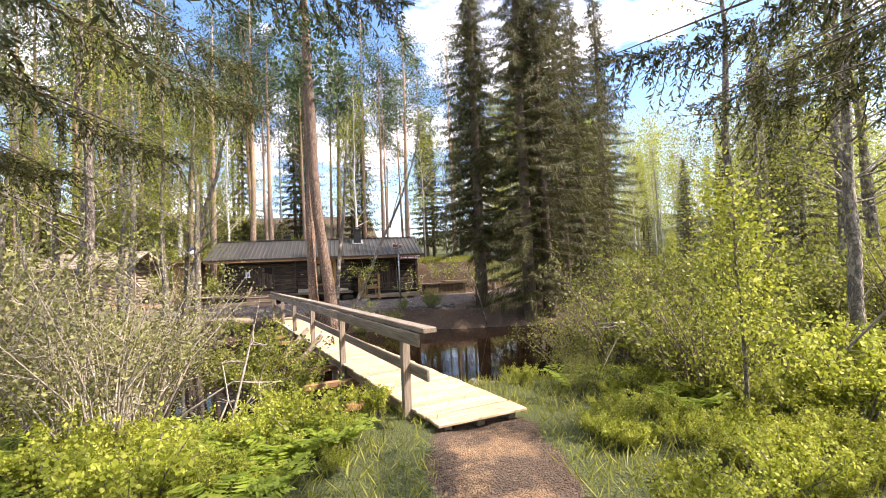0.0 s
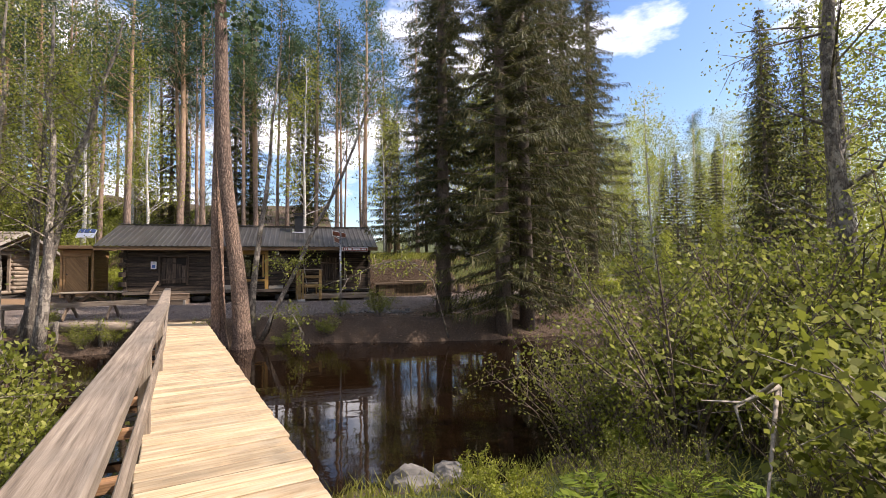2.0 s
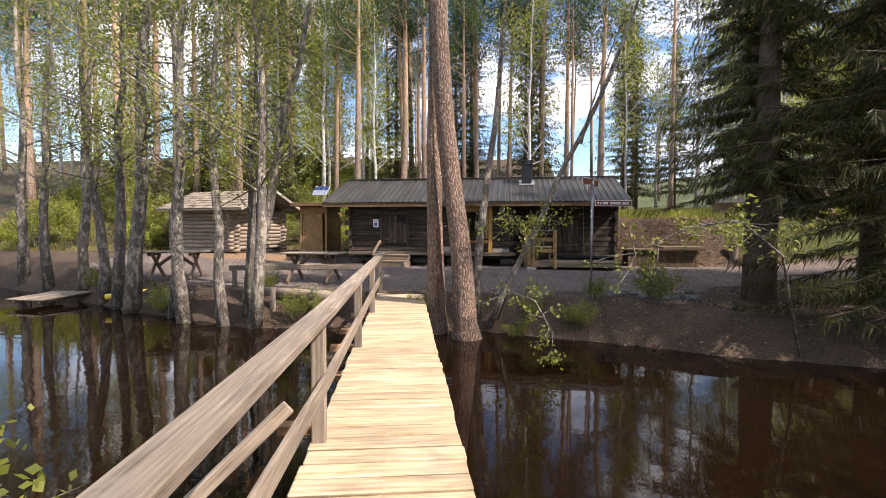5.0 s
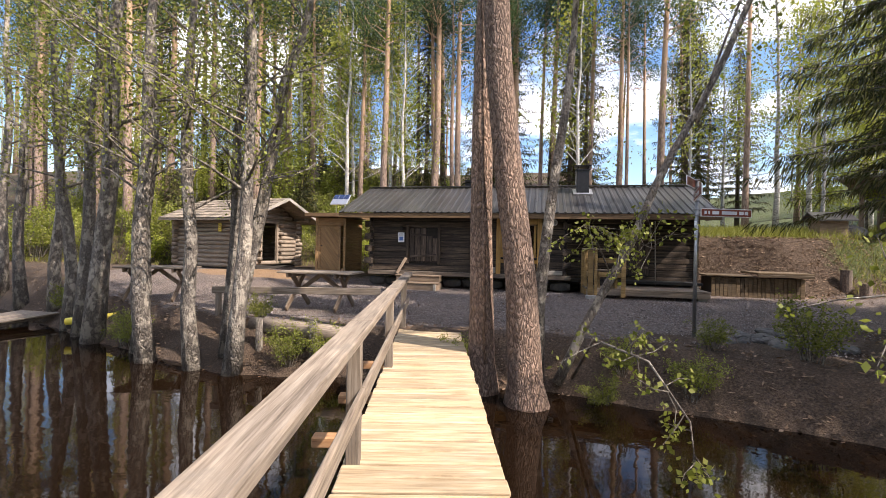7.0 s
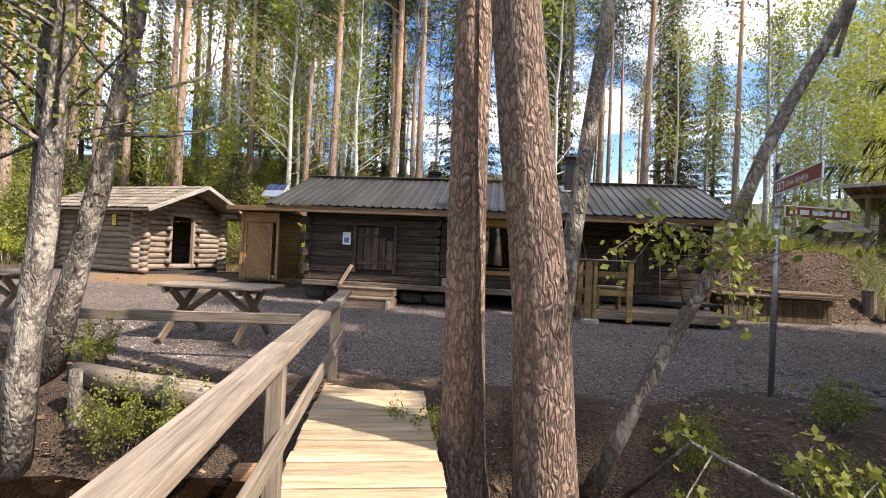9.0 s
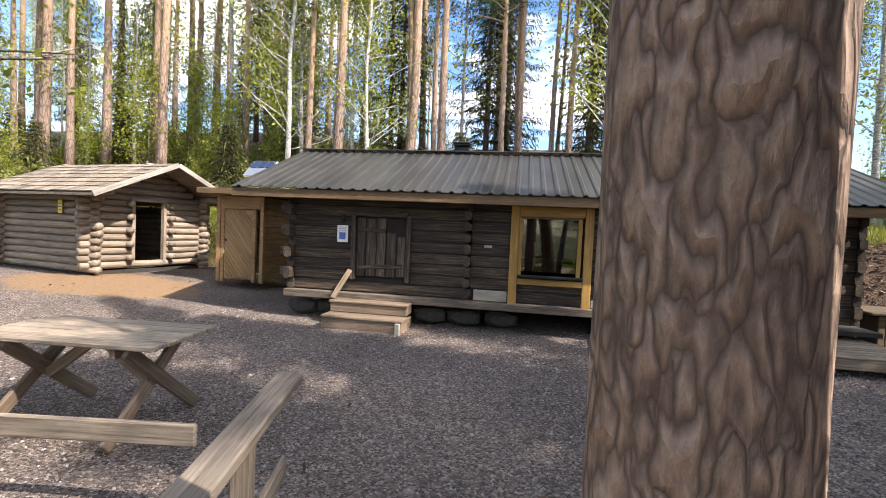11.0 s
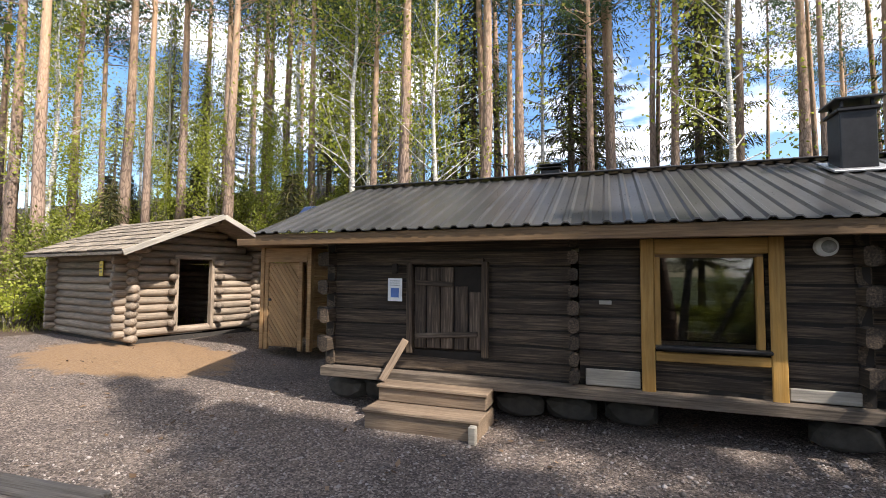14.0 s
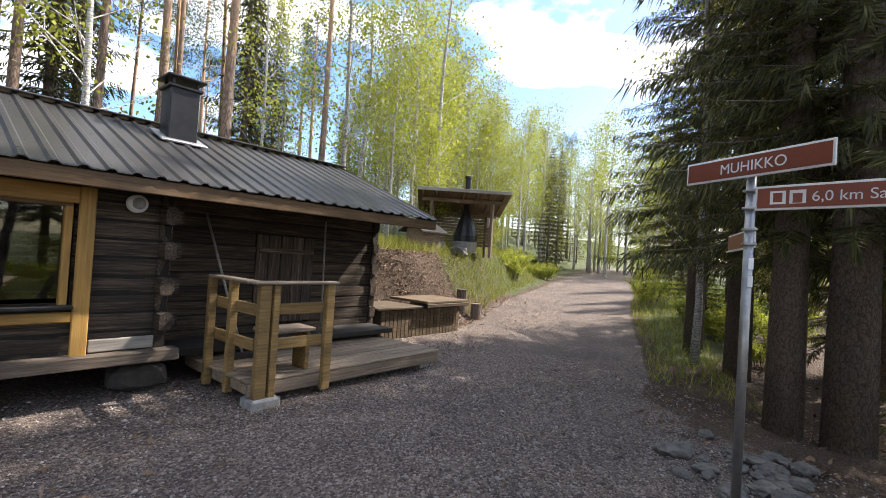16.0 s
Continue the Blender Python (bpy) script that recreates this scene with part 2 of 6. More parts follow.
L_GRASS = leaf("grass_blades", (0.13, 0.15, 0.018), (0.23, 0.24, 0.035), (0.35, 0.34, 0.09), 0.45)
L_HAY = leaf("dry_grass", (0.16, 0.12, 0.05), (0.27, 0.21, 0.10), (0.38, 0.31, 0.17), 0.35)
L_FERN = leaf("fern_fronds", (0.14, 0.21, 0.02), (0.23, 0.3, 0.035), (0.33, 0.4, 0.06), 0.5)
L_LITTER = leaf("fallen_leaves", (0.07, 0.042, 0.025), (0.17, 0.105, 0.06), (0.34, 0.23, 0.145), 0.1, 0.8)


def metal_roof():
    m, n, l, b = base("grey_painted_sheet", 0.34, 0.35)
    v = mapped(n, l, (1, 1, 1))
    f = noise_tex(n, l, mapped(n, l, (2.2, 0.7, 0.7)), 1.3, 6, 0.6)
    g = noise_tex(n, l, v, 26, 5, 0.7)
    c = ramp(n, l, f, [(0.3, (0.042, 0.041, 0.041)), (0.7, (0.085, 0.082, 0.08))])
    c = mixc(n, l, ramp(n, l, g, [(0.55, (0, 0, 0)), (0.8, (0.5, 0.5, 0.5))]), c, (0.14, 0.12, 0.1))
    l.new(c, b.inputs["Base Color"])
    r = n.new("ShaderNodeMapRange")
    r.inputs["To Min"].default_value, r.inputs["To Max"].default_value = 0.2, 0.42
    l.new(g, r.inputs["Value"])
    l.new(r.outputs["Result"], b.inputs["Roughness"])
    return m


def water_mat():
    m, n, l, b = base("brown_bog_water", 0.03)
    b.inputs["Base Color"].default_value = (0.008, 0.004, 0.0018, 1)
    b.inputs["IOR"].default_value = 1.33
    v = mapped(n, l, (1, 1.6, 1))
    f = noise_tex(n, l, v, 2.2, 3, 0.5)
    bump(n, l, b, f, 0.05, 0.05)
    return m


def glass_mat():
    m, n, l, b = base("window_glass", 0.02)
    b.inputs["Base Color"].default_value = (0.3, 0.33, 0.31, 1)
    b.inputs["Transmission Weight"].default_value = 1.0
    b.inputs["IOR"].default_value = 1.5
    b.inputs["Coat Weight"].default_value = 1.0
    b.inputs["Coat Roughness"].default_value = 0.01
    b.inputs["Coat IOR"].default_value = 1.5
    return m


def ground_mat():
    """Gravel, sand, leaf litter and green, laid out by the mesh's own zone layers."""
    m, n, l, b = base("ground_cover", 0.95)
    v = mapped(n, l, (1, 1, 1))

    def zone(name):
        a = n.new("ShaderNodeAttribute")
        a.attribute_name = name
        edge = noise_tex(n, l, v, 1.6, 6, 0.7)
        s = n.new("ShaderNodeMath")
        s.operation = "MULTIPLY_ADD"
        s.inputs[1].default_value = 0.9
        l.new(edge, s.inputs[0])
        l.new(a.outputs["Fac"], s.inputs[2])
        return ramp(n, l, s.outputs[0], [(0.86, (0, 0, 0)), (1.04, (1, 1, 1))])
    vo = n.new("ShaderNodeTexVoronoi")
    vo.inputs["Scale"].default_value = 58.0
    l.new(v, vo.inputs["Vector"])
    sep = n.new("ShaderNodeSeparateColor")
    l.new(vo.outputs["Color"], sep.inputs[0])
    peb = ramp(n, l, sep.outputs[0], [(0.0, (0.07, 0.055, 0.047)), (0.45, (0.18, 0.141, 0.117)), (0.85, (0.31, 0.25, 0.21)), (1.0, (0.48, 0.4, 0.34))])
    patch = noise_tex(n, l, v, 0.7, 5, 0.6)
    peb = mixc(n, l, 0.8, peb, ramp(n, l, patch, [(0.3, (0.62, 0.6, 0.6)), (0.7, (1.15, 1.1, 1.05))]), "MULTIPLY")
    fine = noise_tex(n, l, v, 30, 8, 0.7)
    litter = ramp(n, l, fine, [(0.3, (0.035, 0.023, 0.015)), (0.5, (0.10, 0.066, 0.042)), (0.7, (0.2, 0.145, 0.095))])
    litter = mixc(n, l, 0.7, litter, ramp(n, l, patch, [(0.3, (0.6, 0.55, 0.5)), (0.7, (1.2, 1.15, 1.1))]), "MULTIPLY")
    sand = ramp(n, l, fine, [(0.3, (0.22, 0.125, 0.06)), (0.7, (0.42, 0.27, 0.145))])
    green = ramp(n, l, fine, [(0.3, (0.03, 0.042, 0.01)), (0.55, (0.085, 0.105, 0.024)), (0.75, (0.18, 0.17, 0.06))])
    col = mixc(n, l, zone("grass"), litter, green)
    col = mixc(n, l, zone("gravel"), col, peb)
    col = mixc(n, l, zone("sand"), col, sand)
    l.new(col, b.inputs["Base Color"])
    h = n.new("ShaderNodeMath")
    h.operation = "MULTIPLY_ADD"
    h.inputs[1].default_value = -0.8
    l.new(vo.outputs["Distance"], h.inputs[0])
    l.new(fine, h.inputs[2])
    bump(n, l, b, h.outputs[0], 1.0, 0.04)
    return m


M_ROOF, M_WATER, M_GLASS, M_GROUND = metal_roof(), water_mat(), glass_mat(), ground_mat()

# ---- builders ----
R = random.Random(7)
NP = np.random.default_rng(11)
CACHE = {}


def thing(name, label, category, group="", at=(0, 0, 0), m=None):
    ob = new(name)
    ob.empty_display_size = 0.2
    ob.matrix_world = m if m is not None else Matrix.Translation(at)
    return tagged(ob, label, category, group)


def mesh_of(name, verts, faces, mat, smooth=False):
    me = bpy.data.meshes.new(name)
    me.from_pydata([tuple(v) for v in verts], [], [tuple(f) for f in faces])
    me.materials.append(mat)
    if smooth:
        me.shade_smooth()
    return me


WORLD_OF = {}
FIT = [Matrix.Identity(4)]       # stretch of the building that is being put up


def put(name, me, parent=None, m=None, label=""):
    """A mesh object; m is its place in the world."""
    ob = new(name, me)
    m = FIT[0] @ (m if m is not None else Matrix.Identity(4))
    if parent is not None:
        ob.parent = parent
        ob.matrix_basis = WORLD_OF.get(parent.name, parent.matrix_basis).inverted() @ m
    else:
        ob.matrix_basis = m
    WORLD_OF[ob.name] = m
    if label:
        ob["label"] = label
    return ob


def stretch(sx, sy, sz, at, to):
    return Matrix.Translation(to) @ Matrix.Diagonal((sx, sy, sz, 1)) @ Matrix.Translation([-c for c in at])


def part(name, bm, mat, parent, label="", m=None):
    me = bpy.data.meshes.new(name)
    bm.to_mesh(me)
    bm.free()
    me.materials.append(mat)
    return put(name, me, parent, m, label)


def box_mesh(l, w, h, mat, bev=0.008, wobble=0.0):
    """A bar along local x, centred, with bevelled edges."""
    key = (round(l, 3), round(w, 3), round(h, 3), mat.name, bev, wobble)
    if key not in CACHE:
        bm = bmesh.new()
        bmesh.ops.create_cube(bm, size=1, matrix=Matrix.Diagonal((l, w, h, 1)))
        if bev:
            bmesh.ops.bevel(bm, geom=bm.edges[:], offset=min(bev, w * 0.3, h * 0.3), segments=1, affect="EDGES")
        if wobble:
            for v in bm.verts:
                v.co += Vector((R.uniform(-1, 1), R.uniform(-1, 1), R.uniform(-1, 1))) * wobble
        me = bpy.data.meshes.new("bar")
        bm.to_mesh(me)
        bm.free()
        me.materials.append(mat)
        CACHE[key] = me
    return CACHE[key]


def along(p0, p1, up=(0, 0, 1)):
    p0, p1 = Vector(p0), Vector(p1)
    x = (p1 - p0).normalized()
    z = Vector(up)
    if abs(x.dot(z)) > 0.97:
        z = Vector((0, 1, 0))
    y = z.cross(x).normalized()
    z = x.cross(y)
    m = Matrix((x, y, z)).transposed().to_4x4()
    m.translation = (p0 + p1) / 2
    return m


def beam(name, p0, p1, w, h, mat, parent, label="", bev=0.008, up=(0, 0, 1), wobble=0.0):
    l = (Vector(p1) - Vector(p0)).length
    return put(name, box_mesh(l, w, h, mat, bev, wobble), parent, along(p0, p1, up), label)


def block(name, x0, x1, y0, y1, z0, z1, mat, parent, label="", bev=0.008, turn=None):
    m = Matrix.Translation(((x0 + x1) / 2, (y0 + y1) / 2, (z0 + z1) / 2))
    if turn is not None:
        m = turn @ m
    return put(name, box_mesh(x1 - x0, y1 - y0, z1 - z0, mat, bev), parent, m, label)


def tube(points, radii, seg=8, wob=0.0, rnd=R, cap=True):
    """Vertices and faces of a tapered tube through points."""
    v, f = [], []
    pts = [Vector(p) for p in points]
    for i, p in enumerate(pts):
        d = (pts[min(i + 1, len(pts) - 1)] - pts[max(i - 1, 0)]).normalized()
        a = d.cross(Vector((0, 1, 0.01)) if abs(d.y) < 0.9 else Vector((1, 0, 0))).normalized()
        b = d.cross(a)
        for k in range(seg):
            t = 2 * math.pi * k / seg
            r = radii[i] * (1 + rnd.uniform(-wob, wob))
            v.append(p + a * (r * math.cos(t)) + b * (r * math.sin(t)))
    for i in range(len(pts) - 1):
        for k in range(seg):
            q = (k + 1) % seg
            f.append((i * seg + k, i * seg + q, (i + 1) * seg + q, (i + 1) * seg + k))
    if cap:
        f.append(tuple(range(seg))[::-1])
        f.append(tuple(range((len(pts) - 1) * seg, len(pts) * seg)))
    return v, f


def merge(bits):
    v, f = [], []
    for a, b in bits:
        o = len(v)
        v.extend(a)
        f.extend(tuple(i + o for i in q) for q in b)
    return v, f


def log_mesh(l, r, mat, flat=0.8, seg=10):
    """A log along local x: slightly uneven, hewn flat on two sides by flat."""
    key = ("log", round(l, 2), round(r, 3), mat.name, flat, R.randint(0, 2))
    if key not in CACHE:
        n = max(3, min(8, int(l / 0.5) + 2))
        pts = [(-l / 2 + l * i / (n - 1), R.uniform(-1, 1) * r * 0.06, R.uniform(-1, 1) * r * 0.06) for i in range(n)]
        v, f = tube(pts, [r * R.uniform(0.95, 1.05) for _ in pts], seg, 0.03)
        for p in v:
            p.y = max(-r * flat, min(r * flat, p.y))
        CACHE[key] = mesh_of("log", v, f, mat, flat >= 1.0)
    return CACHE[key]


def log(name, p0, p1, r, mat, parent, flat=0.8):
    return put(name, log_mesh((Vector(p1) - Vector(p0)).length, r, mat, flat), parent, along(p0, p1))


# ---- ground ----
def curve(xs, ys):
    return lambda x: np.interp(x, xs, ys)


FAR = curve([-60, -12, -8, -3.5, 0.8, 3.0, 5.7, 8.2, 9.5, 12, 25, 80], [26, 21.5, 20, 18.0, 16.6, 17.0, 17.1, 16.4, 15.9, 15.5, 15.5, 17])
NEAR = curve([-60, 1.4, 4.5, 7.2, 9.0, 14, 80], [10, 8.4, 7.0, 8.4, 8.3, 9.2, 9])
HILL = curve([-60, -12, -9, -7.2, -3, 0, 9.2, 9.9, 12.6, 14, 16, 20, 26, 45, 80], [25, 24.5, 25, 27.2, 28.4, 27.5, 27.2, 26.0, 25.4, 25.8, 26.7, 28.5, 30.8, 38, 50])
WATER = -0.62


def smooth(a, b, x):
    t = np.clip((x - a) / (b - a), 0, 1)
    return t * t * (3 - 2 * t)


def road_y(x):
    return np.interp(x, [6, 12, 20, 27, 45, 80], [21.8, 23.0, 26.0, 28.2, 34, 44])


def height(x, y):
    x, y = np.asarray(x, float), np.asarray(y, float)
    dn, df = NEAR(x) - y, y - FAR(x)
    near = -0.72 + 0.55 * smooth(0, 2.2, dn) + 0.04 * np.clip(dn - 2, 0, 40)
    yard = 0.02 + 0.16 * smooth(19, 23.5, y) + 0.28 * smooth(-0.5, -4.5, x) * smooth(20, 25, y) - 0.1 * smooth(8, 11, x) * smooth(22, 19, y)
    yard = yard + 0.035 * np.clip(x - 14, 0, 40)
    far = -0.75 + (yard + 0.75) * smooth(-0.1, 1.3, df)
    bed = -1.3 + 0 * x
    z = np.where(dn > 0, near, np.where(df > 0, far, bed))
    z = np.where((dn <= 0) & (dn > -1.5), -0.72 - 0.58 * smooth(0, -1.5, dn), z)
    z = np.where((df <= 0) & (df > -1.5), -0.75 - 0.55 * smooth(0, -1.5, df), z)
    d = np.clip(y - HILL(x), 0, 90)
    steep = smooth(8.8, 9.8, x) * smooth(40, 20, x)
    left = 0.36 * np.minimum(d, 16 + 0.2 * d) * smooth(0, 3, d)
    right = 1.6 * smooth(0, 1.5, d) + 0.07 * d
    z = z + np.where(d > 0, left * (1 - steep) + right * steep, 0)
    return z


def ground_z(x, y):
    return float(height(x, y))


def axis(lo, hi, step, far):
    a = list(np.arange(lo, hi + 1e-6, step))
    s, p = step, hi
    while p < far:
        s *= 1.3
        p += s
        a.append(p)
    s, p = step, lo
    while p > -far:
        s *= 1.3
        p -= s
        a.insert(0, p)
    return np.array(a)


def build_ground():
    gx, gy = axis(-13, 22, 0.2, 900), axis(-3, 36, 0.2, 900)
    X, Y = np.meshgrid(gx, gy)
    Z = height(X, Y)
    rough = np.array([noise.fractal(Vector((a * 0.9, b * 0.9, 0)), 1.0, 2.0, 4) for a, b in zip(X.ravel(), Y.ravel())]).reshape(X.shape)
    df, dn = Y - FAR(X), NEAR(X) - Y
    hill = Y - HILL(X)
    onroad = smooth(2.6, 1.9, np.abs(Y - road_y(X))) * smooth(9, 12, X)
    yardm = smooth(0.9, 1.9, df - 1.3 * smooth(6.2, 8, X)) * smooth(0.2, -0.5, hill) * smooth(-9.5, -7.5, X) * smooth(11.5, 8.5, X - 0.7 * (Y - 19))
    gravel = np.clip(np.maximum(yardm, onroad), 0, 1)
    sand = smooth(2.0, 0.7, np.hypot((X + 4.2) / 1.7, Y - 24.6)) * 0.75
    grass = np.maximum(smooth(0.3, 1.6, hill) * np.where(X > 9, smooth(1.5, 2.2, hill) * 0.55, 0.42), smooth(0.4, 1.5, dn) * 0.8)
    grass = np.maximum(grass, smooth(12, 15, X) * smooth(2.2, 2.8, np.abs(Y - road_y(X))) * 0.6 * smooth(19.5, 20.5, Y))
    path = smooth(0.75, 0.3, np.abs(X - np.interp(Y, [-5, 0, 2.6, 4.6], [5.0, 5.4, 6.4, 6.85])))  * smooth(5.2, 4.4, Y)
    grass = grass * (1 - 0.9 * path)
    sand = np.maximum(sand, path * 0.45)
    Z = Z + rough * (0.012 + 0.07 * (1 - gravel) * smooth(60, 20, np.abs(X)))
    nx, ny = len(gx), len(gy)
    verts = np.stack([X.ravel(), Y.ravel(), Z.ravel()], 1)
    i = np.arange(nx * ny).reshape(ny, nx)
    faces = np.stack([i[:-1, :-1].ravel(), i[:-1, 1:].ravel(), i[1:, 1:].ravel(), i[1:, :-1].ravel()], 1)
    me = bpy.data.meshes.new("ground")
    me.from_pydata(verts.tolist(), [], faces.tolist())
    me.materials.append(M_GROUND)
    for name, a in (("gravel", gravel), ("sand", sand), ("grass", grass)):
        me.attributes.new(name, "FLOAT", "POINT").data.foreach_set("value", np.ascontiguousarray(a.ravel(), dtype=np.float32))
    me.shade_smooth()
    return tagged(new("ground", me), "gravel yard, leafy banks and mossy forest floor", "ground", kind="structure")


build_ground()
wx = np.linspace(-58, 78, 60)
wv = [(x, float(NEAR(x)) - 1.2, WATER) for x in wx] + [(x, float(FAR(x)) + 0.6, WATER) for x in wx]
wf = [(i, i + 1, 61 + i, 60 + i) for i in range(59)]
tagged(new("water", mesh_of("water", wv, wf, M_WATER, True)), "still dark brown river with tree reflections", "river", kind="structure")

# ---- bridge ----
B0, B1 = Vector((6.86, 4.58, 0)), Vector((3.485, 18.83, 0))
BD = (B1 - B0).normalized()
BS = Vector((BD.y, -BD.x, 0))     # towards the open side


def onb(s, side, z):
    p = B0 + BD * s + BS * side
    return (p.x, p.y, z)


BLEN = (B1 - B0).length
bridge = thing("footbridge", "narrow plank footbridge with one weathered timber handrail", "bridge", at=tuple(B0))
for side in (-0.38, 0.0, 0.38):
    beam("stringer", onb(0.1, side, -0.13), onb(BLEN - 0.05, side, -0.13), 0.09, 0.17, M_RAIL, bridge)
POSTS = [0.74, 3.75, 6.6, 9.2, 11.6, 14.2]
RAILZ = 0.9


def flare(s):
    """The rail swings outwards towards the near end."""
    return -0.11 * max(0.0, 1.0 - s / 6.6)


for s in POSTS:
    beam("post", onb(s, -0.46 + flare(s), -0.32), onb(s, -0.46 + flare(s), RAILZ - 0.03), 0.095, 0.075, M_RAIL, bridge, up=BD)
for i in range(5):
    s0, s1 = POSTS[i], POSTS[i + 1]
    for nm, side, z, w, h, a, b, lab in (("handrail", -0.42, RAILZ, 0.15, 0.055, 0.62, 0.65, "flat weathered handrail plank"),
                                         ("rail_board", -0.516, RAILZ - 0.1, 0.035, 0.13, 0.55, 0.6, ""),
                                         ("mid_rail", -0.405, 0.43, 0.035, 0.12, 0.5, 0.5, "")):
        p, q = s0 - (a if i == 0 else 0.0), s1 + (b if i == 4 else -0.004)
        beam(nm, onb(p, side + flare(p), z), onb(q, side + flare(q), z), w, h, M_RAIL, bridge, lab)
for s in (2.0, 3.4, 4.7, 6.05, 7.4, 8.8, 10.1, 11.2, 12.6):
    beam("cross_beam", onb(s, -1.25 if s < 7 else -0.95, -0.24), onb(s, 0.45, -0.24), 0.12, 0.09, M_BEAM, bridge, "reddish sawn support beam")
    if s > 2.5:
        for side in (-0.42, 0.42):
            v, f = tube([(0, 0, -1.5), (0, 0, -0.3)], [0.07, 0.065], 8)
            put("support_stake", mesh_of("support_stake", v, f, M_RAIL, True), bridge, Matrix.Translation(onb(s, side, 0)))
for s in (4.7, 6.1):
    beam("brace", onb(s, -1.2, -0.2), onb(s + 0.25, -0.6, 0.35), 0.05, 0.09, M_RAIL, bridge)

# ---- side fence at the bridge's far end ----
fence = thing("rail_fence", "low weathered rail fence beside the bridge landing", "fence", at=(2.2, 18.7, 0))
beam("rail", (2.55, 18.75, 0.56), (-0.75, 18.4, 0.5), 0.04, 0.13, M_RAIL, fence)
beam("post", (-0.65, 18.46, -0.3), (-0.65, 18.46, 0.56), 0.09, 0.09, M_RAIL, fence)

# ---- cabin ----
WY, RY = 23.93, 24.7
RIDGE_Y, RIDGE_Z, EAVE_Y, EAVE_Z = 26.0, 3.2, 23.48, 2.23
RX0, RX1 = -0.35, 9.5
BACK_Y = 28.2
FIT[0] = stretch(1.06, 1.03, 1.066, (2.9, 23.93, 0), (2.9, 23.98, 0.025))
cabin = thing("log_cabin", "old dark log cabin with grey sheet-metal roof", "cabin", at=(4.7, 26, 0.15))
COURSE, NC, Z0 = 0.173, 9, 0.62


def log_wall(name, ax, fixed, a, b, holes=(), n=NC, ext=(0, 0), z0=Z0):
    """Hewn logs lying along x or y, with gaps for openings (a0, a1, z0, z1)."""
    def pt(t, off, z):
        return (t, fixed + off, z) if ax == "x" else (fixed + off, t, z)
    bits = []
    ztop = z0 + n * COURSE
    spans = [(a, b, z0 - 0.02, ztop)]
    for h0, h1, k0, k1 in holes:
        rest = []
        for s in spans:
            if s[0] < h0 and s[1] > h1:
                rest += [(s[0], h0, s[2], s[3]), (h1, s[1], s[2], s[3]), (h0, h1, s[2], k0), (h0, h1, k1, s[3])]
            else:
                rest.append(s)
        spans = rest
    for s0, s1, k0, k1 in spans:
        if s1 - s0 > 0.01 and k1 - k0 > 0.01:
            c0, c1 = pt(s0, -0.045, k0), pt(s1, 0.045, k1)
            x0, x1, y0, y1 = min(c0[0], c1[0]), max(c0[0], c1[0]), min(c0[1], c1[1]), max(c0[1], c1[1])
            q = [(x0, y0), (x1, y0), (x1, y1), (x0, y1)]
            bits.append(([Vector((*p, k0)) for p in q] + [Vector((*p, k1)) for p in q],
                         [(3, 2, 1, 0), (4, 5, 6, 7), (0, 1, 5, 4), (1, 2, 6, 5), (2, 3, 7, 6), (3, 0, 4, 7)]))
    wall = put("wall", mesh_of("wall", *merge(bits), M_CHINK), cabin, None)
    for i in range(n):
        zc = z0 + (i + 0.5) * COURSE
        cuts = [(a - ext[0] * (i % 2), b + ext[1] * (i % 2))]
        for h0, h1, k0, k1 in holes:
            if k0 < zc < k1:
                cuts = [c for s in cuts for c in ((s[0], h0), (h1, s[1]))]
        for s0, s1 in cuts:
            log("log", pt(s0, R.uniform(-0.008, 0.008), zc), pt(s1, R.uniform(-0.008, 0.008), zc), COURSE * 0.515, M_LOG, wall, 0.62)
    return wall


DX0, DX1, DZ0, DZ1 = 1.62, 2.46, 0.86, 1.84
GX0, GX1, GZ0, GZ1 = 4.2, 5.17, 1.05, 1.97
log_wall("front", "x", WY + 0.09, 0.42, 3.42, [(DX0, DX1, DZ0, DZ1)], ext=(0.14, 0))
log_wall("front", "x", WY + 0.09, 3.5, 5.97, [(GX0, GX1, GZ0, GZ1)], ext=(0, 0.1))
log_wall("porch", "x", RY + 0.09, 5.9, 9.35, [(7.25, 8.15, 0.62, 1.85)], ext=(0, 0.03), n=10, z0=0.45)
log_wall("left", "y", 0.5, WY, BACK_Y, ext=(0.16, 0.1))
log_wall("right", "y", 9.3, RY, BACK_Y, ext=(0.03, 0.1), n=10, z0=0.45)
log_wall("inner", "y", 5.9, WY, RY, ext=(0.14, 0))
log_wall("back", "x", BACK_Y, 0.42, 9.35)
for x in (3.45, 0.5, 5.93):      # upright joint timbers and log ends
    for i in range(NC):
        zc = Z0 + (i + 0.5) * COURSE
        if i % 2 or x == 3.45:
            log("log_end", (x, WY - 0.1 - R.uniform(0, 0.05), zc), (x, WY + 0.2, zc), COURSE * 0.45 * R.uniform(0.85, 1.0), M_LOG, cabin, 0.75)
block("sill_ledge", 0.45, 6.05, WY - 0.14, WY + 0.05, 0.5, 0.61, M_SILL, cabin, "worn grey foundation plank")

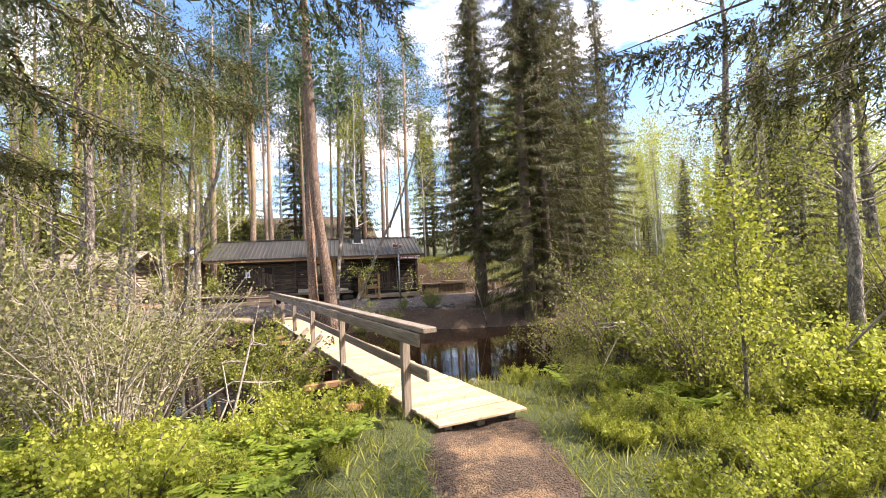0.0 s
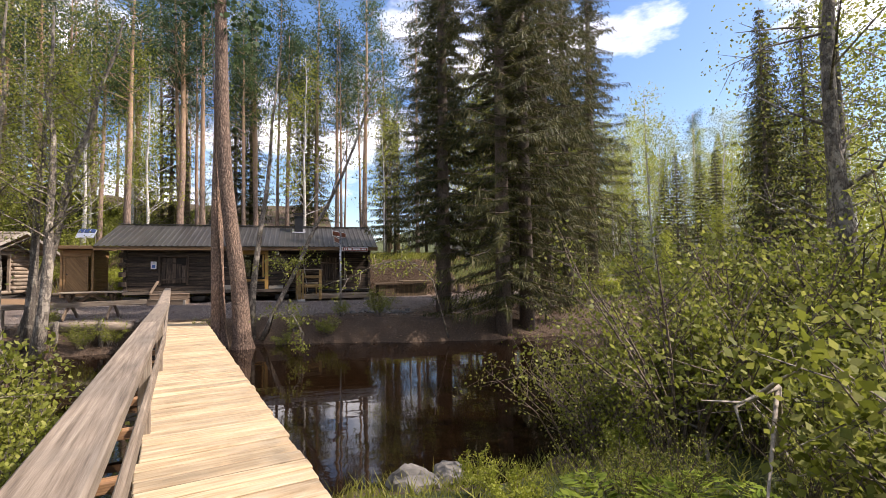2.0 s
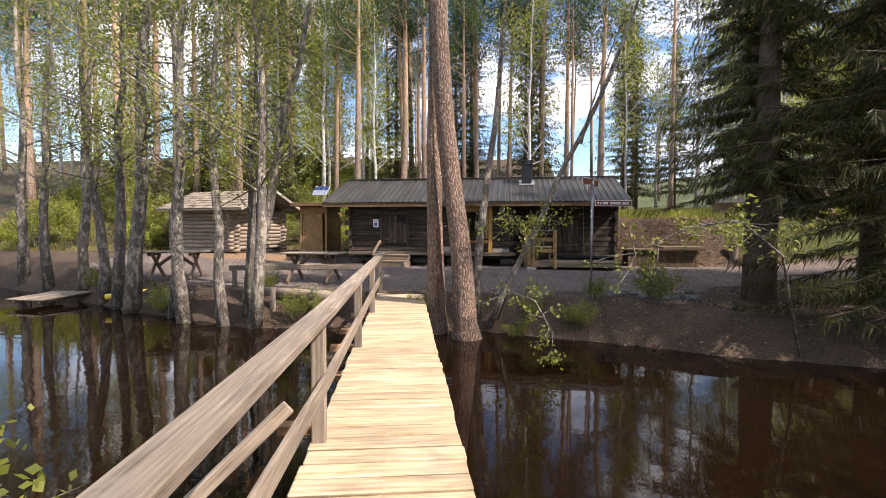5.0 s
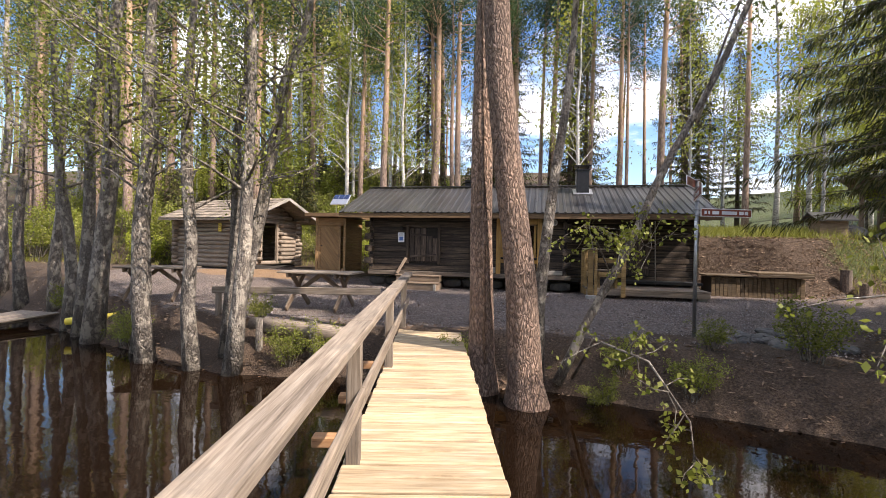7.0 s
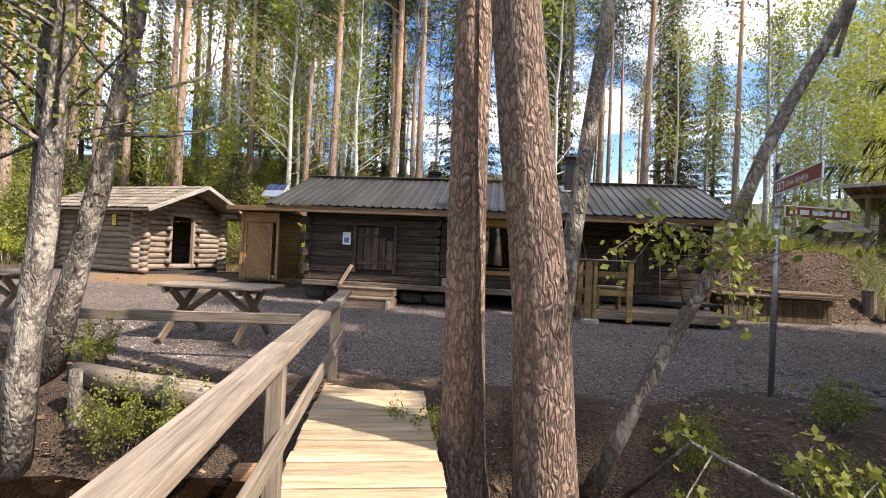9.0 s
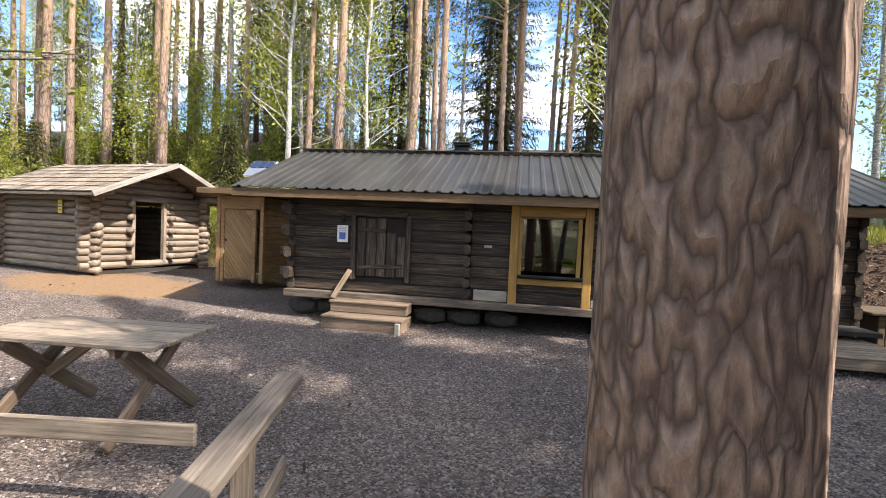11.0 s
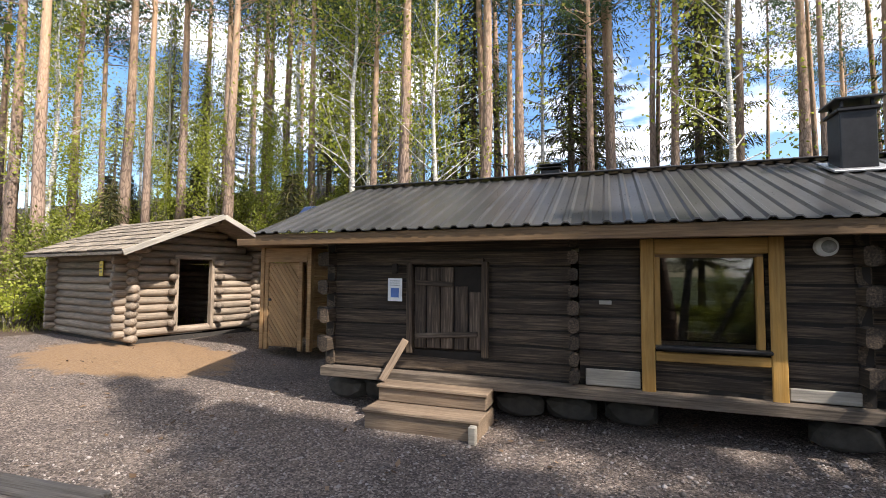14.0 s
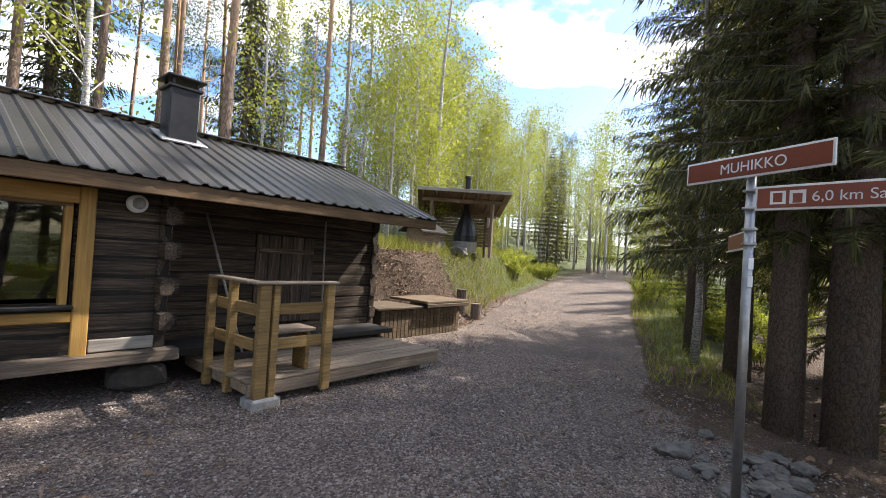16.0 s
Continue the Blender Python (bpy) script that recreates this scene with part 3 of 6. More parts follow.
# gables above the side walls
for x in (0.5, 9.3):
    zt = Z0 + NC * COURSE
    v = [(x, WY - 0.1, zt), (x, BACK_Y + 0.1, zt), (x, RIDGE_Y, RIDGE_Z - 0.09)]
    v += [(p[0] + 0.06, p[1], p[2]) for p in v]
    put("gable", mesh_of("gable", v, [(0, 1, 2), (5, 4, 3), (0, 3, 4, 1), (1, 4, 5, 2), (2, 5, 3, 0)], M_LOG), cabin)

# roof: ribbed sheets, two slopes
SL = (RIDGE_Z - EAVE_Z) / (RIDGE_Y - EAVE_Y)


def roof_slope(name, y0, z0, y1, z1):
    prof = []
    x = RX0
    pitch = 0.19
    while x < RX1:
        prof += [(x, 0.0), (x + 0.10, 0.0), (x + 0.125, 0.022), (x + 0.165, 0.022)]
        x += pitch
    prof = [(p, q) for p, q in prof if p < RX1] + [(RX1, 0.0)]
    n = len(prof)
    v = []
    for y, z in ((y0, z0), (y1, z1)):
        v += [(p, y, z + q) for p, q in prof]
    v += [(p, y, z - 0.012) for (p, y, z) in v]
    f = [(i, i + 1, n + i + 1, n + i) for i in range(n - 1)]
    o = 2 * n
    f += [(o + i, o + n + i, o + n + i + 1, o + i + 1) for i in range(n - 1)]
    f += [(i, o + i, o + i + 1, i + 1) for i in range(n - 1)]
    f += [(0, n, o + n, o), (n - 1, o + n - 1, o + 2 * n - 1, 2 * n - 1)]
    return put(name, mesh_of(name, v, f, M_ROOF), cabin, None, "ribbed grey roof sheet")


roof_slope("roof", EAVE_Y, EAVE_Z, RIDGE_Y, RIDGE_Z)
roof_slope("roof", 2 * RIDGE_Y - EAVE_Y + 0.2, EAVE_Z - 0.05, RIDGE_Y, RIDGE_Z)
beam("ridge_cap", (RX0, RIDGE_Y, RIDGE_Z + 0.028), (RX1, RIDGE_Y, RIDGE_Z + 0.028), 0.26, 0.02, M_ROOF, cabin)
beam("fascia", (RX0, EAVE_Y + 0.045, EAVE_Z - 0.085), (RX1, EAVE_Y + 0.045, EAVE_Z - 0.085), 0.03, 0.135, M_FASCIA, cabin, "brown eaves board")
block("soffit", RX0 + 0.02, RX1 - 0.02, EAVE_Y + 0.07, WY + 0.3, EAVE_Z - 0.05, EAVE_Z - 0.03, M_FASCIA, cabin)
block("soffit", 5.95, RX1 - 0.02, WY + 0.3, RY + 0.15, EAVE_Z - 0.05, EAVE_Z - 0.03, M_LOG, cabin)
for x in (RX0 + 0.015, RX1 - 0.015):
    beam("bargeboard", (x, EAVE_Y + 0.05, EAVE_Z - 0.07), (x, RIDGE_Y, RIDGE_Z - 0.07), 0.03, 0.13, M_FASCIA, cabin)
    beam("bargeboard", (x, 2 * RIDGE_Y - EAVE_Y + 0.15, EAVE_Z - 0.12), (x, RIDGE_Y, RIDGE_Z - 0.07), 0.03, 0.13, M_FASCIA, cabin)
block("cabin_floor", 0.55, 9.3, WY + 0.2, BACK_Y, 0.45, 0.52, M_DARK, cabin)

# cabin door
door = put("door", box_mesh(DX1 - DX0 - 0.02, 0.03, DZ1 - DZ0 - 0.02, M_CHINK), cabin, Matrix.Translation(((DX0 + DX1) / 2, WY + 0.06, (DZ0 + DZ1) / 2)), "closed grey plank door with frayed boards")
w = (DX1 - DX0) / 5
for i in range(5):
    beam("door_plank", (DX0 + w * (i + 0.5), WY + 0.03, DZ0 + 0.02 + R.uniform(0, 0.02)), (DX0 + w * (i + 0.5), WY + 0.03, DZ1 - (0.02, 0.03, 0.02, 0.24, 0.3)[i]), w - (0.03, 0.012, 0.02, 0.014, 0.03)[i], 0.03, M_DOOR, door, up=(0, 1, 0))
beam("door_batten", (DX0 + 0.03, WY - 0.005, DZ0 + 0.16), (DX1 - 0.05, WY - 0.005, DZ0 + 0.21), 0.03, 0.06, M_DOOR, door)
beam("door_batten", (DX0 + 0.03, WY - 0.005, DZ1 - 0.2), (DX0 + 0.5, WY - 0.005, DZ1 - 0.22), 0.03, 0.06, M_DOOR, door)
for x in (DX0 - 0.035, DX1 + 0.035):
    beam("door_frame", (x, WY + 0.0, DZ0 - 0.04), (x, WY + 0.0, DZ1 + 0.04), 0.075, 0.07, M_LOG, cabin, up=(0, 1, 0))
beam("door_frame", (DX0 - 0.02, WY + 0.0, DZ1 + 0.045), (DX1 + 0.02, WY + 0.0, DZ1 + 0.045), 0.07, 0.07, M_LOG, cabin)

# porch door
pdoor = put("porch_door", box_mesh(0.88, 0.03, 1.2, M_CHINK), cabin, Matrix.Translation((7.7, RY + 0.06, 1.235)), "dark brown plank porch door")
for i in range(5):
    beam("door_plank", (7.25 + 0.18 * (i + 0.5), RY + 0.03, 0.64), (7.25 + 0.18 * (i + 0.5), RY + 0.03, 1.83), 0.168, 0.03, M_DOOR, pdoor, up=(0, 1, 0))
for z in (0.85, 1.62):
    beam("door_batten", (7.28, RY - 0.002, z), (8.12, RY - 0.002, z), 0.03, 0.07, M_DOOR, pdoor)

# window
win = put("window", box_mesh(GX1 - GX0 - 0.13, 0.008, GZ1 - GZ0 - 0.12, M_GLASS, 0), cabin, Matrix.Translation(((GX0 + GX1) / 2 - 0.005, WY + 0.05, (GZ0 + GZ1) / 2)), "single-pane window in a yellow ochre frame")
win.visible_shadow = False
for x in (4.155, 5.245):
    beam("window_frame", (x, WY - 0.035, 0.6), (x, WY - 0.035, 2.1), 0.125, 0.03, M_YELLOW, win, up=(0, 1, 0))
beam("window_frame", (4.22, WY - 0.033, 2.02), (5.18, WY - 0.033, 2.02), 0.03, 0.15, M_YELLOW, win)
beam("window_frame", (4.22, WY - 0.033, 0.955), (5.18, WY - 0.033, 0.955), 0.03, 0.09, M_YELLOW, win)
for x in (GX0 + 0.045, GX1 - 0.05):
    beam("casing", (x, WY + 0.03, GZ0), (x, WY + 0.03, GZ1 - 0.02), 0.06, 0.09, M_YELLOW, win, up=(0, 1, 0))
beam("casing", (GX0 + 0.02, WY + 0.03, GZ1 - 0.035), (GX1 - 0.02, WY + 0.03, GZ1 - 0.035), 0.09, 0.05, M_FASCIA, win)
beam("window_sill", (4.22, WY - 0.06, 1.045), (5.18, WY - 0.06, 1.045), 0.12, 0.035, M_BLACK, win, "dark metal window sill")
block("white_board", 3.56, 4.08, WY - 0.014, WY + 0.02, 0.62, 0.785, M_PALE, cabin, "pale replacement board")
block("white_board", 5.32, 5.85, WY - 0.014, WY + 0.02, 0.62, 0.735, M_PALE, cabin, "pale replacement board")

# foundation stones
for x, y in ((0.65, 24.0), (1.05, 24.1), (2.85, 24.0), (3.4, 24.05), (4.0, 24.1), (5.8, 24.0), (6.1, 24.75), (9.2, 24.8), (9.2, 28.1), (0.6, 28.1)):
    st = bmesh.new()
    bmesh.ops.create_icosphere(st, subdivisions=2, radius=1)
    for p in st.verts:
        p.co *= 1 + 0.28 * noise.noise(p.co * 1.3 + Vector((x, y, 3)))
        p.co = Vector((max(-0.26, min(0.26, p.co.x * 0.33)), max(-0.13, min(0.13, p.co.y * 0.17)), max(-0.12, min(0.12, p.co.z * 0.15))))
    part("foundation_stone", st, M_STONE_D, cabin, "", Matrix.Translation((x, y + 0.16, 0.3)))

# chimney
chim = put("chimney", box_mesh(0.34, 0.34, 0.85, M_BLACK, 0.012), cabin, Matrix.Translation((6.42, 25.35, 3.2)), "black sheet-metal chimney")
block("chimney_flashing", 6.15, 6.69, 25.08, 25.62, 2.93, 2.955, M_ALU, chim, bev=0.004, turn=Matrix.Translation((6.42, 25.35, 2.94)) @ Matrix.Rotation(math.atan(SL), 4, "X") @ Matrix.Translation((-6.42, -25.35, -2.9)))
block("chimney_cap", 6.19, 6.65, 25.12, 25.58, 3.69, 3.72, M_BLACK, chim)
for x in (6.28, 6.56):
    for y in (25.21, 25.49):
        block("cap_leg", x - 0.015, x + 0.015, y - 0.015, y + 0.015, 3.61, 3.695, M_BLACK, chim, bev=0.002)
block("chimney_collar", 6.22, 6.62, 25.15, 25.55, 3.57, 3.61, M_BLACK, chim)
vent = put("roof_vent", box_mesh(0.30, 0.30, 0.5, M_BLACK, 0.012), cabin, Matrix.Translation((2.95, 26.5, 3.15)), "short black roof vent")
for z in (3.42, 3.47):
    block("vent_louvre", 2.77, 3.13, 26.32, 26.68, z, z + 0.02, M_BLACK, vent)

# ---- steps ----
steps = thing("door_steps", "two worn plank steps below the cabin door", "steps", at=(2.0, 23.5, 0.16))
for k, (y0, zt) in enumerate(((23.2, 0.345), (23.52, 0.525))):
    block("tread", 1.36, 2.62, y0, y0 + 0.36, zt - 0.035, zt, M_STEP, steps)
    block("riser", 1.38, 2.60, y0 + 0.02, y0 + 0.05, (0.13, 0.35)[k], zt - 0.037, M_STEP, steps)
    for x in (1.38, 2.57):
        block("side_board", x, x + 0.03, y0 + 0.05, 23.9, (0.13, 0.35)[k], zt - 0.037, M_STEP, steps)
block("step_block", 2.53, 2.60, 23.12, 23.2, 0.12, 0.31, M_PALE, steps)
slat = thing("loose_board", "short board leaning on the cabin wall by the steps", "board", at=(1.55, 23.75, 0.53))
beam("board", (1.38, 23.62, 0.54), (1.56, 23.86, 0.98), 0.085, 0.022, M_STEP, slat, up=(0, -1, 0))

# ---- small things on the wall ----
notice = thing("notice", "white laminated notice with a blue square on the log wall", "notice", at=(1.4, WY - 0.01, 1.55))
block("sheet", 1.305, 1.49, WY - 0.03, WY - 0.024, 1.415, 1.685, M_WHITE, notice)
block("print", 1.345, 1.45, WY - 0.034, WY - 0.031, 1.46, 1.57, M_BLUE, notice, bev=0)
for z in (1.60, 1.625, 1.65):
    block("print_line", 1.33, 1.46, WY - 0.034, WY - 0.031, z, z + 0.008, M_ZINC, notice, bev=0)
tagm = thing("name_plate", "small pale name plate nailed to the logs", "plate", at=(3.75, WY, 1.46))
block("plate", 3.70, 3.82, WY - 0.02, WY - 0.012, 1.44, 1.48, M_PALE, tagm)
lampm = thing("outdoor_lamp", "round white bulkhead lamp under the eaves", "lamp", at=(5.62, WY - 0.1, 2.05))
v, f = tube([(5.62, WY + 0.0, 2.0), (5.62, WY - 0.07, 2.0), (5.62, WY - 0.1, 2.0)], [0.085, 0.085, 0.06], 20)
put("lamp_base", mesh_of("lamp", v, f, M_WHITE, False), lampm)
v, f = tube([(5.62, WY - 0.08, 2.0), (5.62, WY - 0.11, 2.0), (5.62, WY - 0.125, 2.0)], [0.06, 0.055, 0.02], 16)
put("glass_dome", mesh_of("dome", v, f, M_CONC, True), lampm)
dark = thing("wall_box", "small dark box fixed to the log wall", "box", at=(1.42, WY - 0.03, 1.82))
block("box", 1.36, 1.43, WY - 0.05, WY - 0.002, 1.74, 1.86, M_CHINK, dark)

# ---- porch ----
porch = thing("porch_deck", "low plank porch deck with a timber railing", "porch", at=(7.7, 23.8, 0.2))
PX0, PX1, PY0, PZ = 6.36, 9.15, 22.98, 0.39
n = 11
for i in range(n):
    y0 = PY0 + (RY - 0.06 - PY0) * i / n
    block("deck_plank", PX0, PX1, y0 + 0.004, PY0 + (RY - 0.06 - PY0) * (i + 1) / n - 0.004, PZ - 0.03, PZ, M_PDECK, porch)
block("front_joist", PX0 + 0.02, PX1 - 0.02, PY0 + 0.005, PY0 + 0.05, PZ - 0.16, PZ - 0.033, M_PDECK, porch)
for x in (PX0 + 0.05, 7.7, PX1 - 0.08):
    block("joist", x, x + 0.05, PY0 + 0.06, RY - 0.1, PZ - 0.15, PZ - 0.033, M_PDECK, porch)
block("footing", 6.38, 6.68, PY0 - 0.1, PY0 + 0.16, 0.08, PZ - 0.165, M_CONC, porch, "grey concrete footing block", 0.02)
block("footing", 8.9, 9.1, 23.1, 23.3, 0.05, PZ - 0.165, M_CONC, porch)
for x, y, w_ in ((6.47, PY0 - 0.03, 0.12), (6.59, PY0 - 0.03, 0.07), (7.22, PY0 - 0.03, 0.1), (6.4, 23.45, 0.08), (6.36, 23.86, 0.08)):
    block("railing_post", x - w_ / 2, x + w_ / 2, y - 0.035, y + 0.035, PZ - 0.2, 1.31, M_PORCH, porch, "mossy yellow-brown post")
block("railing_cap", 6.34, 7.3, PY0 - 0.1, PY0 + 0.05, 1.312, 1.342, M_PDECK, porch)
block("railing_cap", 6.33, 6.47, PY0 + 0.055, 23.92, 1.312, 1.342, M_PDECK, porch)
for z in (1.06, 0.72):
    beam("railing_bar", (6.64, PY0 + 0.02, z), (7.18, PY0 + 0.02, z), 0.03, 0.115, M_PORCH, porch)
    beam("railing_bar", (6.44, PY0 + 0.06, z), (6.42, 23.88, z), 0.03, 0.115, M_PORCH, porch)
bench = thing("porch_bench", "plain plank bench against the porch railing", "bench", at=(6.9, 23.4, PZ))
block("seat", 6.6, 7.15, 23.06, 23.4, 0.80, 0.84, M_PDECK, bench)
for x in (6.66, 7.06):
    block("leg", x, x + 0.05, 23.1, 23.36, PZ, 0.8, M_PORCH, bench)
broom = thing("broom", "long-handled broom leaning on the log wall", "broom", at=(6.5, 24.5, PZ))
v, f = tube([(6.78, 23.95, PZ + 0.06), (6.55, 24.62, 2.02)], [0.016, 0.016], 8)
put("handle", mesh_of("handle", v, f, M_PALE, True), broom)
block("broom_head", 6.62, 6.95, 23.9, 23.98, PZ, PZ + 0.07, M_DARK, broom)
pipe = thing("drain_rod", "thin pale rod fixed upright on the porch wall", "rod", at=(8.25, 24.6, 0.4))
v, f = tube([(8.3, 24.64, PZ), (8.25, 24.62, 2.1)], [0.014, 0.014], 8)
put("rod", mesh_of("rod", v, f, M_PALE, True), pipe)

# ---- timber box in the bank ----
tbox = thing("timber_bin", "low plank-clad cellar box with a sloping lid", "box", at=(11, 25.3, 0.2))
for i in range(22):
    x = 9.75 + i * 0.1
    block("slat", x, x + 0.09, 24.92, 24.95, 0.1, 0.66, M_BIN, tbox, bev=0.004)
for i in range(8):
    y = 24.96 + i * 0.1
    block("slat", 11.92, 11.95, y, y + 0.09, 0.1, 0.66, M_BIN, tbox, bev=0.004)
block("body", 9.76, 11.91, 24.96, 25.8, 0.1, 0.64, M_DARK, tbox)
block("lid", 9.6, 10.78, 24.85, 25.9, 0.68, 0.72, M_BIN, tbox)
block("lid", 10.8, 12.1, 24.8, 25.9, 0.76, 0.81, M_BIN, tbox)
block("lid_edge", 10.8, 12.1, 24.78, 24.81, 0.69, 0.757, M_BIN, tbox)

# ---- tan shed ----
FIT[0] = stretch(0.885, 1.0, 1.175, (-1.72, 25.0, 0.36), (-2.55, 26.0, 0.42))
shed = thing("tan_shed", "narrow tan board shed with a diagonal-boarded door", "shed", at=(-1.1, 25.4, 0.4))
SX0, SX1, SY0, SY1, SZ0, SZ1 = -1.72, -0.42, 25.0, 26.5, 0.36, 2.02
for x in (SX0 + 0.04, SX1 - 0.04):
    for y in (SY0 + 0.04, SY1 - 0.04):
        block("corner_post", x - 0.05, x + 0.05, y - 0.05, y + 0.05, SZ0, SZ1, M_TAN, shed)
for i in range(14):
    z = SZ0 + 0.05 + i * 0.115
    for x in (SX0 + 0.012, SX1 - 0.012):
        beam("board", (x, SY0 + 0.1, z + 0.055), (x, SY1 - 0.1, z + 0.055), 0.024, 0.108, M_TAN, shed)
    beam("board", (SX0 + 0.1, SY1 - 0.012, z + 0.055), (SX1 - 0.1, SY1 - 0.012, z + 0.055), 0.024, 0.108, M_TAN, shed)
block("front_frame", SX0 + 0.09, SX1 - 0.09, SY0 + 0.0, SY0 + 0.04, SZ1 - 0.24, SZ1, M_TAN, shed)
sd = put("door", box_mesh(0.8, 0.03, 1.36, M_TAN), shed, Matrix.Translation((-1.12, SY0 + 0.04, 1.09)), "tan door with diagonal boards")
for k in range(-5, 12):   # diagonal boards clipped to the door leaf
    c = -0.4 + k * 0.105
    lo, hi = max(-0.38, c - 0.65), min(0.38, c + 0.65)
    if hi - lo > 0.08:
        p0 = (-1.12 + lo, SY0 + 0.012, 1.09 + (c - lo))
        p1 = (-1.12 + hi, SY0 + 0.012, 1.09 + (c - hi))
        beam("diagonal_board", p0, p1, 0.02, 0.068, M_TAN, sd, bev=0.004)
for x in (-1.56, -0.68):
    block("door_frame", x - 0.05, x + 0.05, SY0 - 0.01, SY0 + 0.05, SZ0, SZ1 - 0.24, M_TAN, shed)
block("latch", -1.49, -1.42, SY0 - 0.03, SY0 + 0.0, 1.15, 1.19, M_BLACK, sd)
block("shed_roof", -2.0, -0.2, SY0 - 0.4, SY1 + 0.3, SZ1 + 0.02, SZ1 + 0.13, M_FASCIA, shed, "flat brown-edged roof")
panel = thing("solar_panel", "tilted white-framed solar panel on the shed roof", "solar panel", at=(-1.0, 25.9, 2.15))
tm = Matrix.Translation((-1.05, 25.75, 2.64)) @ Matrix.Rotation(radians(42), 4, "X")
put("panel_frame", box_mesh(0.74, 0.56, 0.035, M_ALU), panel, tm)
for i in range(3):
    for j in range(2):
        put("solar_cell", box_mesh(0.21, 0.24, 0.01, M_PANEL, 0), panel, tm @ Matrix.Translation((-0.235 + i * 0.235, -0.13 + j * 0.26, 0.02)))
for x in (-1.15, -0.55):
    beam("bracket", (x - 0.2, 25.95, 2.12), (x - 0.2, 25.9, 2.8), 0.03, 0.03, M_ALU, panel)
FIT[0] = Matrix.Identity(4)

# ---- round-log hut ----
HM = Matrix.Translation((-5.0, 25.15, 0.42)) @ Matrix.Rotation(radians(-12), 4, "Z") @ Matrix.Scale(1.18, 4)   # local -x along the side wall, +y along the gable
hut = thing("log_hut", "small round-log hut with a lichen-covered shingle roof", "hut", at=HM.translation)
HL, HW, HC = 2.75, 2.35, 0.135


def hlog(p0, p1, r=None):
    a, b = HM @ Vector(p0), HM @ Vector(p1)
    return log("log", a, b, 1.18 * (r or HC * 0.5 * R.uniform(0.98, 1.08)), M_HUT, hut, 1.0)


HN = 11
for i in range(HN):
    z = 0.08 + (i + 0.5) * HC
    e = 0.18 + R.uniform(-0.03, 0.06)
    hlog((0.2 + R.uniform(-0.04, 0.06), 0, z), (-HL - 0.2, 0, z))
    hlog((0.2 + R.uniform(-0.04, 0.06), HW, z), (-HL - 0.2, HW, z))
    zz = z + HC / 2
    hlog((-HL, -0.2, zz), (-HL, HW + 0.2, zz))
    if i < 10:
        hlog((0, -0.2 - R.uniform(0, 0.06), zz), (0, 0.72 + R.uniform(0, 0.05), zz)) if i > 0 else hlog((0, -0.2, zz), (0, HW + 0.2, zz))
        if i > 0:
            hlog((0, 1.46, zz), (0, HW + 0.2 + R.uniform(0, 0.06), zz))
        for yy in (0.66, 1.56):
            if i % 2:
                hlog((-0.1, yy, zz), (0.16, yy, zz), 0.06)
hlog((0, -0.2, 0.08 + 10.9 * HC), (0, HW + 0.2, 0.08 + 10.9 * HC))
for i in range(1, 6):       # gable logs above the door
    z = 0.08 + (10.9 + i) * HC
    half = HW / 2 * (1 - i / 5.6)
    for x in (0, -HL):
        hlog((x, HW / 2 - half, z), (x, HW / 2 + half, z))
for y, z in ((-0.02, 1.62), (HW / 2, 2.18), (HW + 0.02, 1.62)):
    hlog((0.6, y, z), (-HL - 0.3, y, z), 0.075)
for y in (0.75, 1.43):
    a, b = HM @ Vector((0.03, y, 0.2)), HM @ Vector((0.03, y, 1.5))
    beam("door_jamb", a, b, 0.09, 0.1, M_HUT, hut, "pale upright door jamb", up=(1, 0, 0))
beam("door_lintel", HM @ Vector((0.03, 0.7, 1.52)), HM @ Vector((0.03, 1.48, 1.52)), 0.1, 0.08, M_HUT, hut)
for sgn in (0, 1):           # roof planes with rows of shingles
    y0, y1 = (-0.45, HW / 2) if not sgn else (HW + 0.45, HW / 2)
    z0, z1 = 1.55, 2.27
    v = [HM @ Vector((0.75, y0, z0)), HM @ Vector((0.75, y1, z1)), HM @ Vector((-HL - 0.4, y1, z1)), HM @ Vector((-HL - 0.4, y0, z0))]
    v += [p + Vector((0, 0, -0.05)) for p in v]
    put("roof", mesh_of("roof", v, [(0, 1, 2, 3), (7, 6, 5, 4), (0, 4, 5, 1), (1, 5, 6, 2), (2, 6, 7, 3), (3, 7, 4, 0)], M_SHAKE), hut)
    a, b = HM @ Vector((0.77, y0, z0 - 0.02)), HM @ Vector((0.77, y1, z1 - 0.02))
    beam("bargeboard", a, b, 0.03, 0.11, M_PALE, hut, "grey bargeboard")
    rows, cols = 7, 20
    for r_ in range(rows):
        t0, t1 = r_ / rows, min(1.0, (r_ + 1.35) / rows)
        for c_ in range(cols):
            x0 = 0.74 - c_ * 0.195
            k = R.uniform(-0.02, 0.02)
            p0 = HM @ Vector((x0 - 0.095, y0 + (y1 - y0) * t0, z0 + (z1 - z0) * t0 + 0.028 + R.uniform(0, 0.012)))
            p1 = HM @ Vector((x0 - 0.095, y0 + (y1 - y0) * t1, z0 + (z1 - z0) * t1 + 0.012))
            beam("shingle", p0, p1, 0.215, 0.02, M_SHAKE, hut, bev=0, up=(0, 0, 1))
yp = put("warning_plate", box_mesh(0.13, 0.012, 0.26, M_YSIGN), hut, HM @ Matrix.Translation((-0.78, -0.09, 1.3)), "small yellow warning plate")
for z in (1.24, 1.3, 1.36):
    put("print_bar", box_mesh(0.08, 0.004, 0.016, M_BLACK, 0), yp, HM @ Matrix.Translation((-0.78, -0.099, z)))
